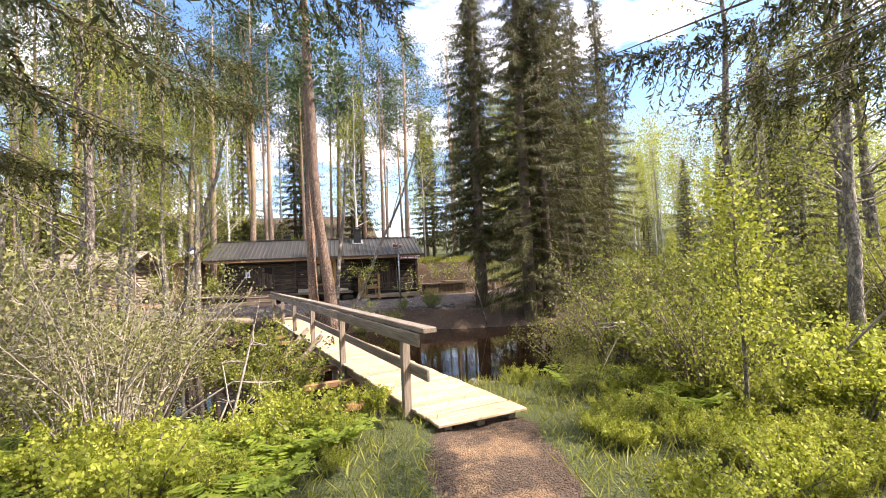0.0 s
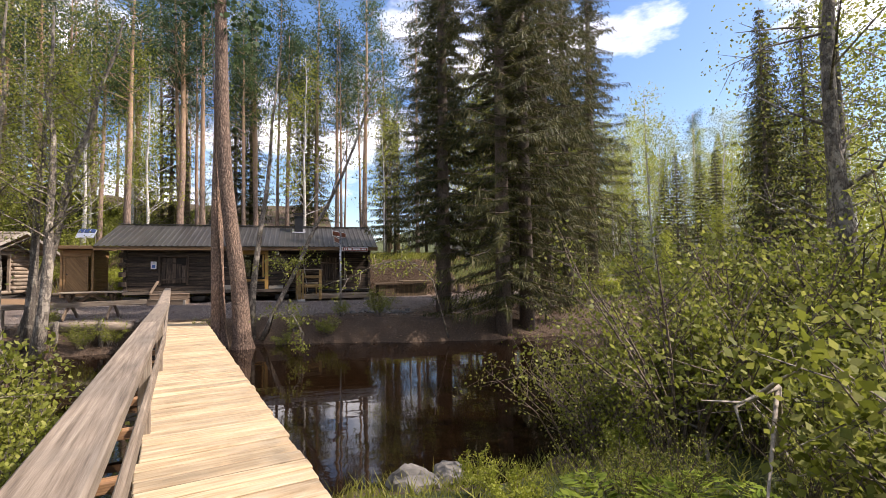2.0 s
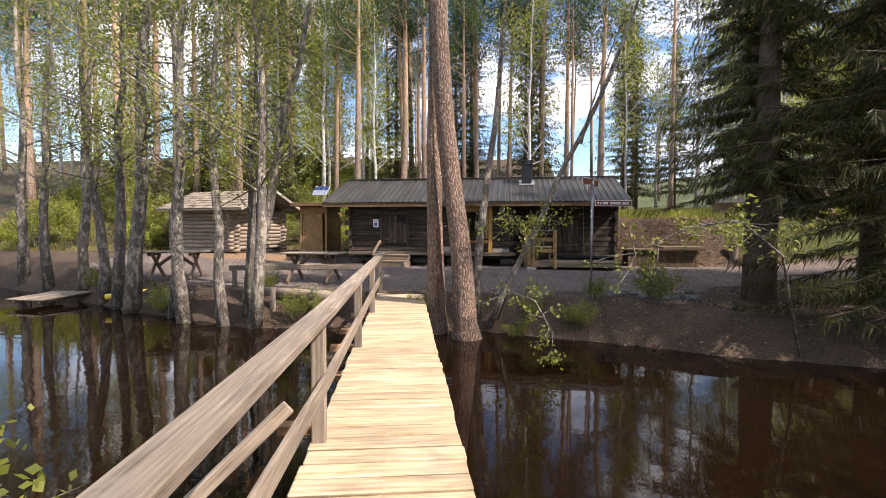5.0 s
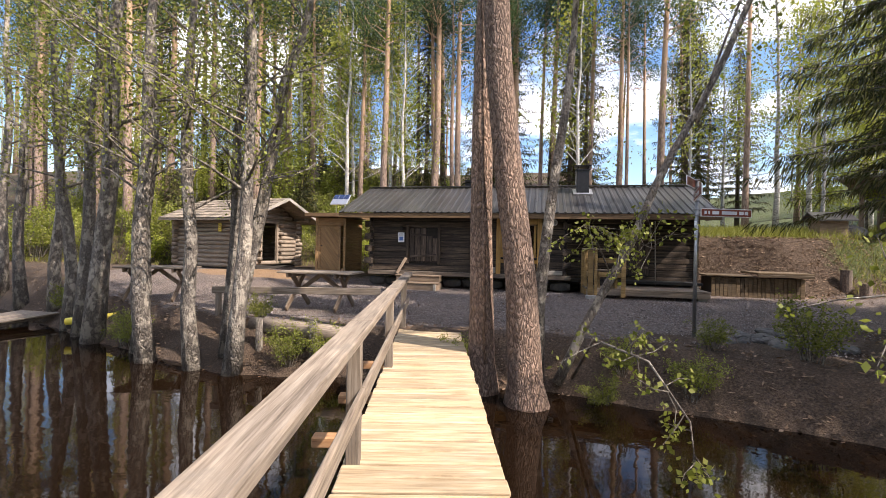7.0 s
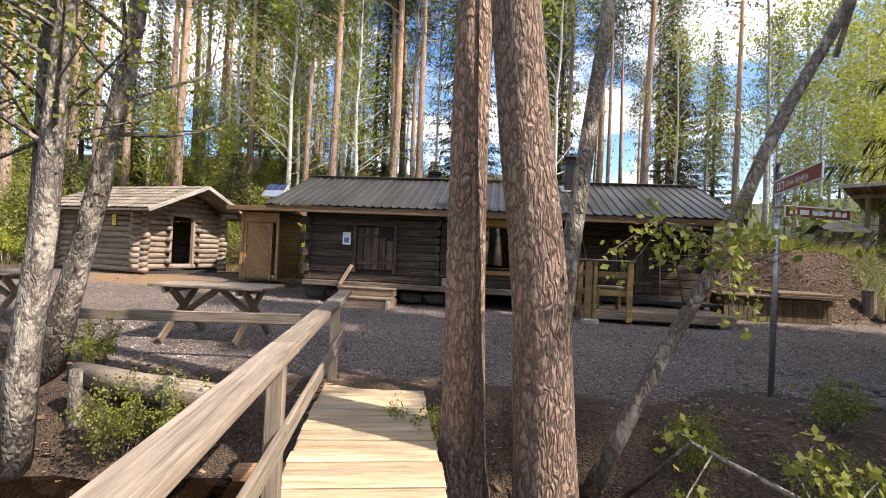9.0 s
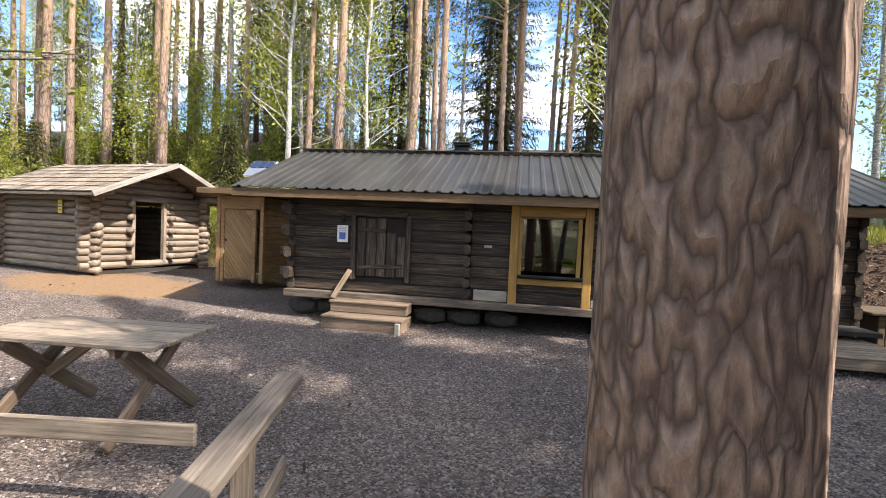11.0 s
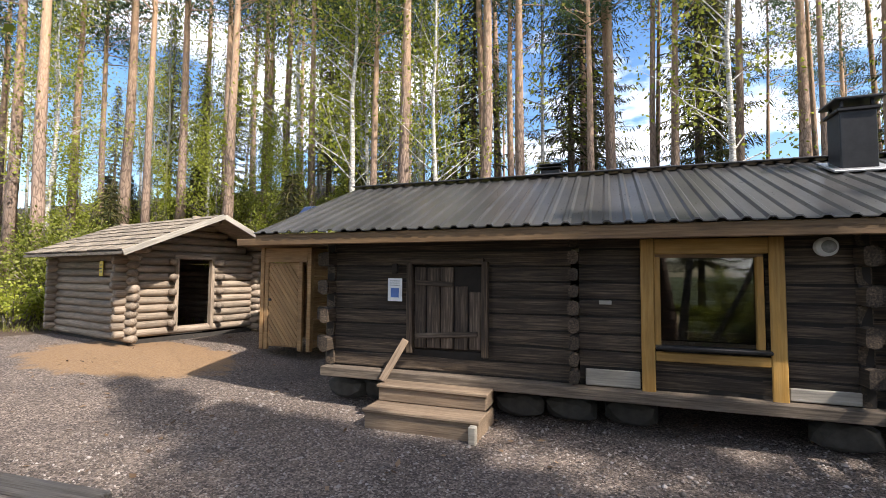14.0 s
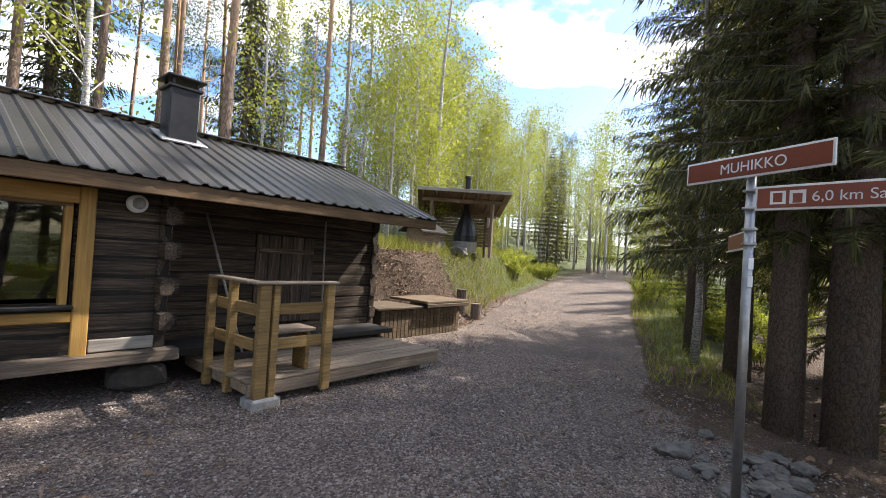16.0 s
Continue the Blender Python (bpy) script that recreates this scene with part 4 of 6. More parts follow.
put("floor", box_mesh(HL, HW, 0.1, M_DARK), hut, HM @ Matrix.Translation((-HL / 2, HW / 2, 0.06)))

# ---- picnic tables ----


def picnic_table(m):
    t = thing("picnic_table", "weathered plank picnic table with crossed trestle legs", "table", "picnic tables", m=m)

    def w_(p):
        return m @ Vector(p)
    for i in range(5):
        y = -0.34 + i * 0.17
        beam("top_plank", w_((-0.85, y, 0.75)), w_((0.85, y, 0.75)), 0.16, 0.04, M_RAIL, t)
    for x in (-0.55, 0.55):
        beam("leg", w_((x - 0.02, -0.5, 0.0)), w_((x - 0.02, 0.36, 0.71)), 0.045, 0.11, M_STEP, t)
        beam("leg", w_((x + 0.03, 0.5, 0.0)), w_((x + 0.03, -0.36, 0.71)), 0.045, 0.11, M_STEP, t)
        beam("crosspiece", w_((x - 0.065, -0.4, 0.69)), w_((x - 0.065, 0.4, 0.69)), 0.045, 0.09, M_STEP, t)
    beam("brace", w_((-0.5, 0, 0.36)), w_((0.0, 0, 0.7)), 0.045, 0.09, M_STEP, t)
    beam("brace", w_((0.5, 0, 0.36)), w_((0.0, 0, 0.7)), 0.045, 0.09, M_STEP, t)
    return t


tb = picnic_table(Matrix.Translation((0.85, 19.75, 0.07)) @ Matrix.Rotation(radians(4), 4, "Z") @ Matrix.Diagonal((0.95, 1, 1, 1)))
copy_thing(tb, Matrix.Translation((-3.4, 19.9, 0.05)) @ Matrix.Rotation(radians(20), 4, "Z"))

# ---- sign post ----
SPX, SPY = 7.97, 19.02
sgz = ground_z(SPX, SPY)
post = thing("signpost", "galvanised pole with brown trail signs", "signpost", at=(SPX, SPY, sgz))
v, f = tube([(SPX, SPY, sgz - 0.1), (SPX, SPY, 2.6)], [0.03, 0.03], 14)
put("pole", mesh_of("pole", v, f, M_ZINC, True), post)


def sign(name, direction, z, x0, x1, h, text, tx, size, arrow=False):
    """A two-sided blade that reaches from x0 to x1 along direction."""
    d = Vector((*direction, 0)).normalized()
    m = Matrix((d, Vector((-d.y, d.x, 0)), Vector((0, 0, 1)))).transposed().to_4x4()
    m.translation = (SPX, SPY, z)
    shift = m @ Matrix.Translation(((x0 + x1) / 2, -0.042, 0))
    s = put(name, box_mesh(x1 - x0, 0.014, h, M_WHITE, 0.003), post, shift, "brown sign blade with a white edge")
    for q in (-0.0085, 0.0085):
        put("panel", box_mesh(x1 - x0 - 0.03, 0.004, h - 0.03, M_BROWN, 0), s, shift @ Matrix.Translation((0, q, 0)))
    if text:
        c = bpy.data.curves.new("lettering", "FONT")
        c.body, c.size, c.align_y, c.extrude, c.offset = text, size, "CENTER", 0.001, 0.0
        c.materials.append(M_WHITE)
        tmp = new("lettering", c)
        me = bpy.data.meshes.new_from_object(tmp.evaluated_get(bpy.context.evaluated_depsgraph_get()))
        bpy.data.objects.remove(tmp)
        put("lettering", me, s, m @ Matrix.Translation((tx, -0.0545, -0.005)) @ Matrix.Rotation(radians(90), 4, "X"), "white lettering")
    for z_ in (-h / 2 + 0.02, h / 2 - 0.02):
        put("clamp", box_mesh(0.08, 0.08, 0.018, M_ZINC, 0.004), s, m @ Matrix.Translation((0, 0, z_)))
    return s


s1 = sign("sign_blade", (-0.48, -0.877), 2.56, -0.48, 0.52, 0.16, "MUHIKKO", -0.2, 0.1)
s2 = sign("sign_blade", (-0.2, -0.98), 2.33, 0.04, 1.2, 0.16, "6,0 km Salpalinja", 0.345, 0.088)
for k in range(2):
    d = Vector((-0.2, -0.98, 0)).normalized()
    m = Matrix((d, Vector((-d.y, d.x, 0)), Vector((0, 0, 1)))).transposed().to_4x4()
    m.translation = (SPX, SPY, 2.33)
    put("pictogram", box_mesh(0.085, 0.003, 0.085, M_WHITE, 0), s2, m @ Matrix.Translation((0.17 + 0.105 * k, -0.0535, 0)))
    put("pictogram_figure", box_mesh(0.05, 0.003, 0.06, M_BROWN, 0), s2, m @ Matrix.Translation((0.17 + 0.105 * k, -0.0555, -0.008 * k)))
s3 = sign("sign_blade", (0.95, 0.31), 2.08, 0.04, 0.95, 0.14, "", 0, 0.1)
d3 = Matrix((Vector((0.9506, 0.3102, 0)), Vector((-0.3102, 0.9506, 0)), Vector((0, 0, 1)))).transposed().to_4x4()
d3.translation = (SPX, SPY, 2.08)
for a, b in ((0.1, 0.14), (0.17, 0.2), (0.24, 0.36), (0.41, 0.68), (0.72, 0.8), (0.82, 0.88)):
    put("lettering_bar", box_mesh(b - a, 0.003, 0.055, M_WHITE, 0), s3, d3 @ Matrix.Translation(((a + b) / 2, -0.0535, 0)))
for z in (1.78, 1.9):
    put("sticker", box_mesh(0.035, 0.004, 0.075, M_WHITE, 0), post, Matrix.Translation((SPX - 0.022, SPY - 0.022, z)) @ Matrix.Rotation(radians(-45), 4, "Z"))

# ---- barbecue shelter on the bank ----
BX, BY = 17.6, 29.2
BZ = ground_z(BX, BY) + 0.1
shel = thing("barbecue_shelter", "open timber cooking shelter with a mono-pitch roof", "shelter", at=(BX, BY, BZ))
SM = Matrix.Translation((BX, BY, BZ)) @ Matrix.Rotation(radians(-48), 4, "Z") @ Matrix.Scale(0.85, 4)   # local x across the view


def sp(x, y, z):
    return SM @ Vector((x, y, z))


for x, y, zt in ((-1.25, -0.9, 1.95), (1.25, -0.9, 1.95), (-1.25, 1.0, 1.6), (1.25, 1.0, 1.6)):
    beam("post", sp(x, y, -0.3), sp(x, y, zt), 0.11, 0.11, M_STEP, shel, up=(1, 0, 0))
beam("roof_beam", sp(-1.7, -0.9, 2.0), sp(1.7, -0.9, 2.0), 0.1, 0.14, M_STEP, shel)
beam("roof_beam", sp(-1.7, 1.0, 1.62), sp(1.7, 1.0, 1.62), 0.1, 0.14, M_STEP, shel)
for i in range(7):
    x = -1.65 + i * 0.55
    beam("rafter", sp(x, -1.6, 2.21), sp(x, 1.5, 1.6), 0.05, 0.1, M_STEP, shel)
for i in range(13):
    x = -1.85 + i * 0.29
    beam("roof_board", sp(x + 0.14, -1.75, 2.31), sp(x + 0.14, 1.6, 1.65), 0.27, 0.025, M_STEP, shel)
beam("roof_edge", sp(-1.9, -1.77, 2.31), sp(1.9, -1.77, 2.31), 0.025, 0.12, M_PALE, shel)
for i in range(11):
    z = 0.25 + i * 0.125
    beam("wall_slat", sp(-1.25, 1.02, z), sp(1.25, 1.02, z), 0.025, 0.09, M_STEP, shel)
for i in range(7):
    z = 0.25 + i * 0.125
    beam("wall_slat", sp(1.27, -0.2, z), sp(1.27, 0.95, z), 0.025, 0.09, M_STEP, shel)
v, f = tube([sp(0.25, 0, 0.35), sp(0.25, 0, 0.6), sp(0.25, 0, 1.55), sp(0.25, 0, 1.75), sp(0.25, 0, 3.1)], [0.45, 0.45, 0.17, 0.11, 0.1], 18)
grill = put("grill_hood", mesh_of("hood", v, f, M_BLACK, False), shel, None, "black conical grill hood with flue")
v, f = tube([sp(0.25, 0, 3.1), sp(0.25, 0, 3.18)], [0.16, 0.14], 14)
put("flue_cap", mesh_of("cap", v, f, M_BLACK), grill)
v, f = tube([sp(0.25, 0, -0.1), sp(0.25, 0, 0.34)], [0.42, 0.46], 16)
put("fire_ring", mesh_of("ring", v, f, M_CONC), grill)

# small dark roof seen beyond the cabin's end
kiosk = thing("well_roof", "small grey-roofed well cover on the bank", "well", at=(14.7, 28.3, 1.4))
KZ = ground_z(14.7, 28.3)
for i in (0, 1):
    v = [(14.1, 27.8 + i * 1.0, KZ + 0.6), (15.3, 27.8 + i * 1.0, KZ + 0.6), (15.3, 28.3, KZ + 0.88), (14.1, 28.3, KZ + 0.88)]
    v += [(a, b, c - 0.04) for a, b, c in v]
    put("roof", mesh_of("roof", v, [(0, 1, 2, 3), (7, 6, 5, 4), (0, 4, 5, 1), (1, 5, 6, 2), (2, 6, 7, 3), (3, 7, 4, 0)], M_ROOF), kiosk)
block("body", 14.3, 15.1, 27.95, 28.65, KZ - 0.1, KZ + 0.68, M_STEP, kiosk)

# ---- stones ----


def stone(x, y, z, sx, sy, sz, seed, mat=M_ROCK, label="rough grey stone on the river bank", group="bank stones"):
    bm = bmesh.new()
    bmesh.ops.create_icosphere(bm, subdivisions=3, radius=1)
    for p in bm.verts:
        c = p.co.copy()
        k = 1 + 0.3 * noise.noise(c * 1.1 + Vector((seed, 0, 0))) + 0.2 * noise.noise(c * 2.6 + Vector((0, seed, 0)))
        p.co = Vector((c.x * sx, c.y * sy, c.z * sz)) * k
    me = bpy.data.meshes.new("stone")
    bm.to_mesh(me)
    bm.free()
    me.materials.append(mat)
    ob = new("stone", me)
    ob.matrix_basis = Matrix.Translation((x, y, z)) @ Matrix.Rotation(seed * 1.7, 4, "Z")
    return tagged(ob, label, "stone", group)


for i, (x, y, s) in enumerate(((9.35, 19.75, 0.24), (8.75, 19.15, 0.2), (9.1, 18.95, 0.2), (8.6, 18.7, 0.17), (9.5, 19.2, 0.15), (9.0, 18.55, 0.22),
                               (9.75, 18.9, 0.16), (8.3, 18.5, 0.2), (8.9, 18.2, 0.18), (9.4, 18.4, 0.15), (9.9, 19.35, 0.12), (9.25, 19.4, 0.11))):
    stone(x, y, ground_z(x, y) + s * 0.15, s * 0.7, s * 0.52, s * 0.36, i + 1.3)
for i in range(46):
    x, y = R.uniform(8.7, 10.4), R.uniform(18.6, 19.7)
    s = R.uniform(0.04, 0.09)
    stone(x, y, ground_z(x, y) + s * 0.4, s * 1.4, s, s * 0.6, i * 0.7, label="pale broken stone in a small heap", group="stone heap")
for i, (x, y, s) in enumerate(((7.7, 7.6, 0.2), (8.1, 7.9, 0.16), (4.9, 7.2, 0.22), (15.9, 29.3, 0.45), (15.5, 28.6, 0.4), (16.4, 28.3, 0.3))):
    stone(x, y, ground_z(x, y) + s * 0.2, s * 1.2, s, s * 0.75, i + 20.1, label="large mossy boulder on the bank" if i > 2 else "shore stone beside the bridge", group="boulders" if i > 2 else "shore stones")

# ---- shore things ----
slog = thing("shore_log", "barkless log edging the landing by the water", "log", at=(1.6, 17.5, 0))
v, f = tube([(0.6, 17.75, 0.02), (1.5, 17.5, 0.02), (2.6, 17.45, 0.0)], [0.12, 0.13, 0.12], 12, 0.05)
put("trunk", mesh_of("trunk", v, f, M_HUT, True), slog)
for x in (1.0, 1.95):
    v, f = tube([(x, 17.32, -0.6), (x, 17.32, 0.2)], [0.06, 0.055], 9)
    put("stake", mesh_of("stake", v, f, M_ALDER, True), slog)
yb = thing("yellow_pipe", "yellow plastic pipe lying on the bank", "pipe", at=(-3.6, 18.7, -0.2))
v, f = tube([(-4.3, 18.45, -0.32), (-3.35, 18.95, -0.2)], [0.075, 0.075], 12)
put("pipe", mesh_of("pipe", v, f, M_YSIGN, True), yb)
jet = thing("small_jetty", "low grey plank jetty at the water's edge", "jetty", at=(-6.0, 19.2, -0.4))
for i in range(7):
    beam("plank", (-7.0 + i * 0.17, 18.2, -0.42), (-7.0 + i * 0.17, 19.6, -0.38), 0.15, 0.035, M_RAIL, jet)
for x in (-6.9, -6.1):
    beam("bearer", (x, 18.25, -0.48), (x, 19.6, -0.44), 0.08, 0.08, M_RAIL, jet)
for i, (x, y, h) in enumerate(((14.1, 26.2, 0.55), (14.45, 25.95, 0.42))):
    st = thing("bank_stump", "dark short stump standing in the bank", "stump", "bank stumps", at=(x, y, ground_z(x, y)))
    gz = ground_z(x, y)
    v, f = tube([(x, y, gz - 0.25), (x, y, gz + h * 0.6), (x, y, gz + h)], [0.15, 0.14, 0.14], 12, 0.08)
    put("stump", mesh_of("stump", v, f, M_SPR, False), st)

# ---- bridge planks ----
pm = [box_mesh(1.04, 0.159, 0.034, M_DECK, 0.008, 0.0015 + 0.0001 * k) for k in range(4)]
ang = math.atan2(BS.y, BS.x)
nplank = int(BLEN / 0.18)
for i in range(nplank):
    p = B0 + BD * ((i + 0.5) * 0.18)
    put("deck_plank", pm[i % 4], bridge, Matrix.Translation((p.x, p.y, -0.016 + R.uniform(-0.003, 0.003))) @ Matrix.Rotation(ang + R.uniform(-0.004, 0.004), 4, "Z") @ Matrix.Translation((R.uniform(-0.012, 0.012), 0, 0)))

# ---- plants ----


def leaf_quads(P, D, W, L, wid):
    """Diamond leaves: base points P, long directions D, side directions W (unit arrays), lengths L, widths wid."""
    n = len(P)
    L, wid = np.asarray(L).reshape(-1, 1), np.asarray(wid).reshape(-1, 1)
    v = np.empty((n, 4, 3))
    v[:, 0] = P
    v[:, 1] = P + D * L * 0.45 + W * wid * 0.5
    v[:, 2] = P + D * L
    v[:, 3] = P + D * L * 0.45 - W * wid * 0.5
    return v.reshape(-1, 3), np.arange(n * 4).reshape(-1, 4)


def quick_mesh(name, V, F, mat):
    me = bpy.data.meshes.new(name)
    V, F = np.asarray(V, dtype=np.float32), np.asarray(F, dtype=np.int32)
    me.vertices.add(len(V))
    me.vertices.foreach_set("co", V.ravel())
    me.loops.add(F.size)
    me.loops.foreach_set("vertex_index", F.ravel())
    me.polygons.add(len(F))
    me.polygons.foreach_set("loop_start", np.arange(0, F.size, F.shape[1], dtype=np.int32))
    me.update(calc_edges=True)
    me.materials.append(mat)
    return me


def unit(a):
    return a / (np.linalg.norm(a, axis=1, keepdims=True) + 1e-9)


def scatter_leaves(centres, spread, per, size, rng, droop=0.0):
    """Leaves thrown round the centres."""
    C = np.repeat(np.asarray(centres), per, axis=0)
    n = len(C)
    P = C + rng.normal(size=(n, 3)) * spread
    D = unit(rng.normal(size=(n, 3)) + np.array([0, 0, -droop]))
    W = unit(np.cross(D, rng.normal(size=(n, 3))))
    s = size * rng.uniform(0.6, 1.3, n)
    return leaf_quads(P, D, W, s, s * 0.72)


def grow(h, r, lean, rng, limbs, limb_from=0.35, limb_len=0.22, rise=0.6, seg=8, bend=0.03, sub=2):
    """A trunk with limbs; gives the trunk's mesh arrays, and the points where leaves sit."""
    n = 9
    pts, off = [], np.zeros(2)
    for i in range(n):
        t = i / (n - 1)
        off = off + rng.normal(size=2) * bend * h / n
        pts.append((lean[0] * t * h + off[0], lean[1] * t * h + off[1], t * h - (0.15 if i == 0 else 0)))
    rad = [r * (1.25 if i == 0 else 1) * (1 - 0.82 * i / (n - 1)) for i in range(n)]
    bits = [tube(pts, rad, seg, 0.04, R)]
    tips = []
    arr = np.array(pts)
    for k in range(limbs):
        t = limb_from + (0.98 - limb_from) * (k + rng.uniform(0, 1)) / limbs
        b = np.array([np.interp(t, np.linspace(0, 1, n), arr[:, j]) for j in range(3)])
        a = rng.uniform(0, 2 * np.pi)
        L = limb_len * h * (1.15 - 0.8 * t) * rng.uniform(0.6, 1.2)
        d = np.array([math.cos(a), math.sin(a), rise * rng.uniform(0.4, 1.4)])
        d /= np.linalg.norm(d)
        p1 = b + d * L * 0.5
        p2 = p1 + (d + np.array([0, 0, 0.25 * rng.uniform(-1, 1)])) * L * 0.5
        rr = max(0.008, r * 0.28 * (1 - t * 0.7))
        bits.append(tube([b, p1, p2], [rr, rr * 0.65, rr * 0.2], 4, 0, R, False))
        for q in (0.35, 0.55, 0.75, 1.0):
            tips.append(b + (p2 - b) * q)
        for s in range(sub):
            q = rng.uniform(0.35, 0.9)
            s0 = b + (p2 - b) * q
            sd = d + rng.normal(size=3) * 0.6
            s1 = s0 + sd / np.linalg.norm(sd) * L * 0.4
            bits.append(tube([s0, s1], [rr * 0.4, rr * 0.12], 3, 0, R, False))
            tips += [s0 + (s1 - s0) * u for u in (0.4, 0.7, 1.0)]
    return merge(bits), tips


def tree_meshes(kind, seed):
    rng = np.random.default_rng(seed)
    if kind == "birch":
        h = rng.uniform(11, 14)
        (v, f), tips = grow(h, 0.11, (0.0, 0.0), rng, 34, 0.22, 0.24, 0.8, 8, 0.04)
        lv, lf = scatter_leaves(tips, 0.36, 9, 0.12, rng, 0.5)
        return mesh_of("trunk", v, f, M_BIRCH, True), quick_mesh("crown", lv, lf, L_BIR)
    if kind == "alder":
        h = rng.uniform(9.5, 12)
        (v, f), tips = grow(h, 0.16, (0.0, 0.0), rng, 22, 0.3, 0.25, 0.5, 10, 0.06)
        lv, lf = scatter_leaves(tips, 0.28, 12, 0.07, rng, 0.2)
        return mesh_of("trunk", v, f, M_ALDER, True), quick_mesh("crown", lv, lf, L_ALD)
    if kind == "bare_alder":
        h = 11.0
        (v, f), tips = grow(h, 0.14, (0.0, 0.0), rng, 12, 0.6, 0.2, 0.6, 10, 0.04)
        lv, lf = scatter_leaves(tips, 0.28, 8, 0.07, rng, 0.2)
        return mesh_of("trunk", v, f, M_ALDER, True), quick_mesh("crown", lv, lf, L_ALD)
    if kind == "sapling":
        h = rng.uniform(4.5, 6.5)
        (v, f), tips = grow(h, 0.05, (0.0, 0.0), rng, 22, 0.12, 0.26, 0.9, 6, 0.05)
        lv, lf = scatter_leaves(tips, 0.24, 16, 0.085, rng, 0.3)
        return mesh_of("trunk", v, f, M_ALDER, True), quick_mesh("crown", lv, lf, L_BIR)
    if kind == "pine":
        h = rng.uniform(17, 21)
        (v, f), tips = grow(h, 0.19, (0.0, 0.0), rng, 34, 0.5, 0.15, 0.5, 9, 0.012, 2)
        (v2, f2), _ = grow(h * 0.5, 0.02, (0, 0), rng, 9, 0.45, 0.12, -0.1, 3, 0.0, 0)   # dead snags
        v, f = merge([(v, f), (v2, f2)])
        tips = [t for t in tips if t[2] > 0.55 * h]
        lv, lf = scatter_leaves(tips, 0.3, 15, 0.22, rng, -0.3)
        lv = lv.reshape(-1, 4, 3)
        mid = (lv[:, 0] + lv[:, 2]) / 2
        lv[:, 1] = mid + (lv[:, 1] - mid) * 0.3
        lv[:, 3] = mid + (lv[:, 3] - mid) * 0.3
        return mesh_of("trunk", v, f, M_PINE_T, True), quick_mesh("crown", lv.reshape(-1, 3), lf, L_PINE)
    # spruce
    h, rad, low = {"spruce": (rng.uniform(12, 15), 2.3, 0.1), "big_spruce": (17.0, 3.3, 0.06), "dark_spruce": (17.0, 2.8, 0.15), "small_spruce": (3.2, 0.9, 0.05), "over_spruce": (16.0, 3.6, 0.19)}[kind]
    r0 = {"spruce": 0.13, "big_spruce": 0.2, "dark_spruce": 0.21, "small_spruce": 0.04, "over_spruce": 0.2}[kind]
    v, f = tube([(0, 0, -0.2), (0, 0, h * 0.3), (0.02, 0.03, h * 0.7), (0, 0, h)], [r0 * 1.25, r0 * 0.9, r0 * 0.45, 0.01], 10, 0.04)
    bits = [(v, f)]
    Ps, Ds, Ls = [], [], []
    big = kind in ("big_spruce", "dark_spruce", "over_spruce")
    z = h * low
    while z < h - 0.15:
        t = z / h
        nb = 7 if big else 6
        a0 = rng.uniform(0, 6.28)
        for k in range(nb):
            if kind in ("big_spruce", "dark_spruce") and rng.uniform() < 0.24:
                continue
            a = a0 + k * 2 * np.pi / nb + rng.normal() * 0.2
            L = rad * (1 - t) ** 0.85 * rng.uniform(0.42, 1.25) * (0.75 + 0.25 * min(1, t * 5)) + 0.12
            out = np.array([math.cos(a), math.sin(a), 0])
            side = np.array([-out[1], out[0], 0])
            m = max(4, int(L / ((0.045 if kind == "over_spruce" else 0.026) if big else 0.1)))
            s = np.linspace(0.12, 1, m)
            dr = (0.42 if big else 0.22) * (1 - t * 0.8)
            line = np.outer(s * L, out)
            line[:, 2] = z + L * (0.12 * s - dr * 1.5 * s ** 1.6 + dr * 0.7 * s ** 4)
            bits.append(tube([(0, 0, z), tuple(line[m // 2]), tuple(line[-1])], [0.018 * (1 + (1 - t)), 0.012, 0.003], 3, 0, R, False))
            for sg in (-1, 1, 0):
                kk = 1
                for _ in range(kk):
                    P = line + rng.normal(size=line.shape) * 0.02
                    dd = np.outer(np.ones(m), side * sg * 0.9 + out * 0.55 + np.array([0, 0, -0.55 if sg else -1.2])) + rng.normal(size=line.shape) * 0.22
                    Ps.append(P)
                    Ds.append(unit(dd))
                    Ls.append(((0.2 + 0.42 * (1 - s)) if sg else (0.28 + 0.22 * s if big else 0.26 + 0.12 * s)) * rng.uniform(0.5, 1.25, m) * ((0.85 if kind == "over_spruce" else 0.62) if big else 0.9) * min(1.0, 0.4 + L))
        z += (0.36 if big else 0.42) * (1.15 - 0.5 * t) if h > 5 else 0.15
    P, D, Ln = np.concatenate(Ps), np.concatenate(Ds), np.concatenate(Ls)
    if kind == "over_spruce":
        low_ = P[:, 2] < 7.0
        Pn, Dn, Lw = P[low_], D[low_], Ln[low_]
        q = np.tile(np.linspace(0.02, 1.0, 26), len(Pn)).reshape(-1, 1)
        Pq = np.repeat(Pn, 26, axis=0) + np.repeat(Dn * Lw[:, None], 26, axis=0) * q
        Dq = unit(np.repeat(Dn, 26, axis=0) * 0.8 + unit(rng.normal(size=Pq.shape)) * 0.75)
        Lq = rng.uniform(0.028, 0.052, len(Pq))
        P = np.concatenate([P[~low_], Pn, Pq])
        D = np.concatenate([D[~low_], Dn, Dq])
        Wd = np.concatenate([0.014 + 0.028 * Ln[~low_], np.full(len(Pn), 0.006), np.full(len(Pq), 0.011)])
        Ln = np.concatenate([Ln[~low_], Lw, Lq])
        W = unit(np.cross(D, rng.normal(size=D.shape)))
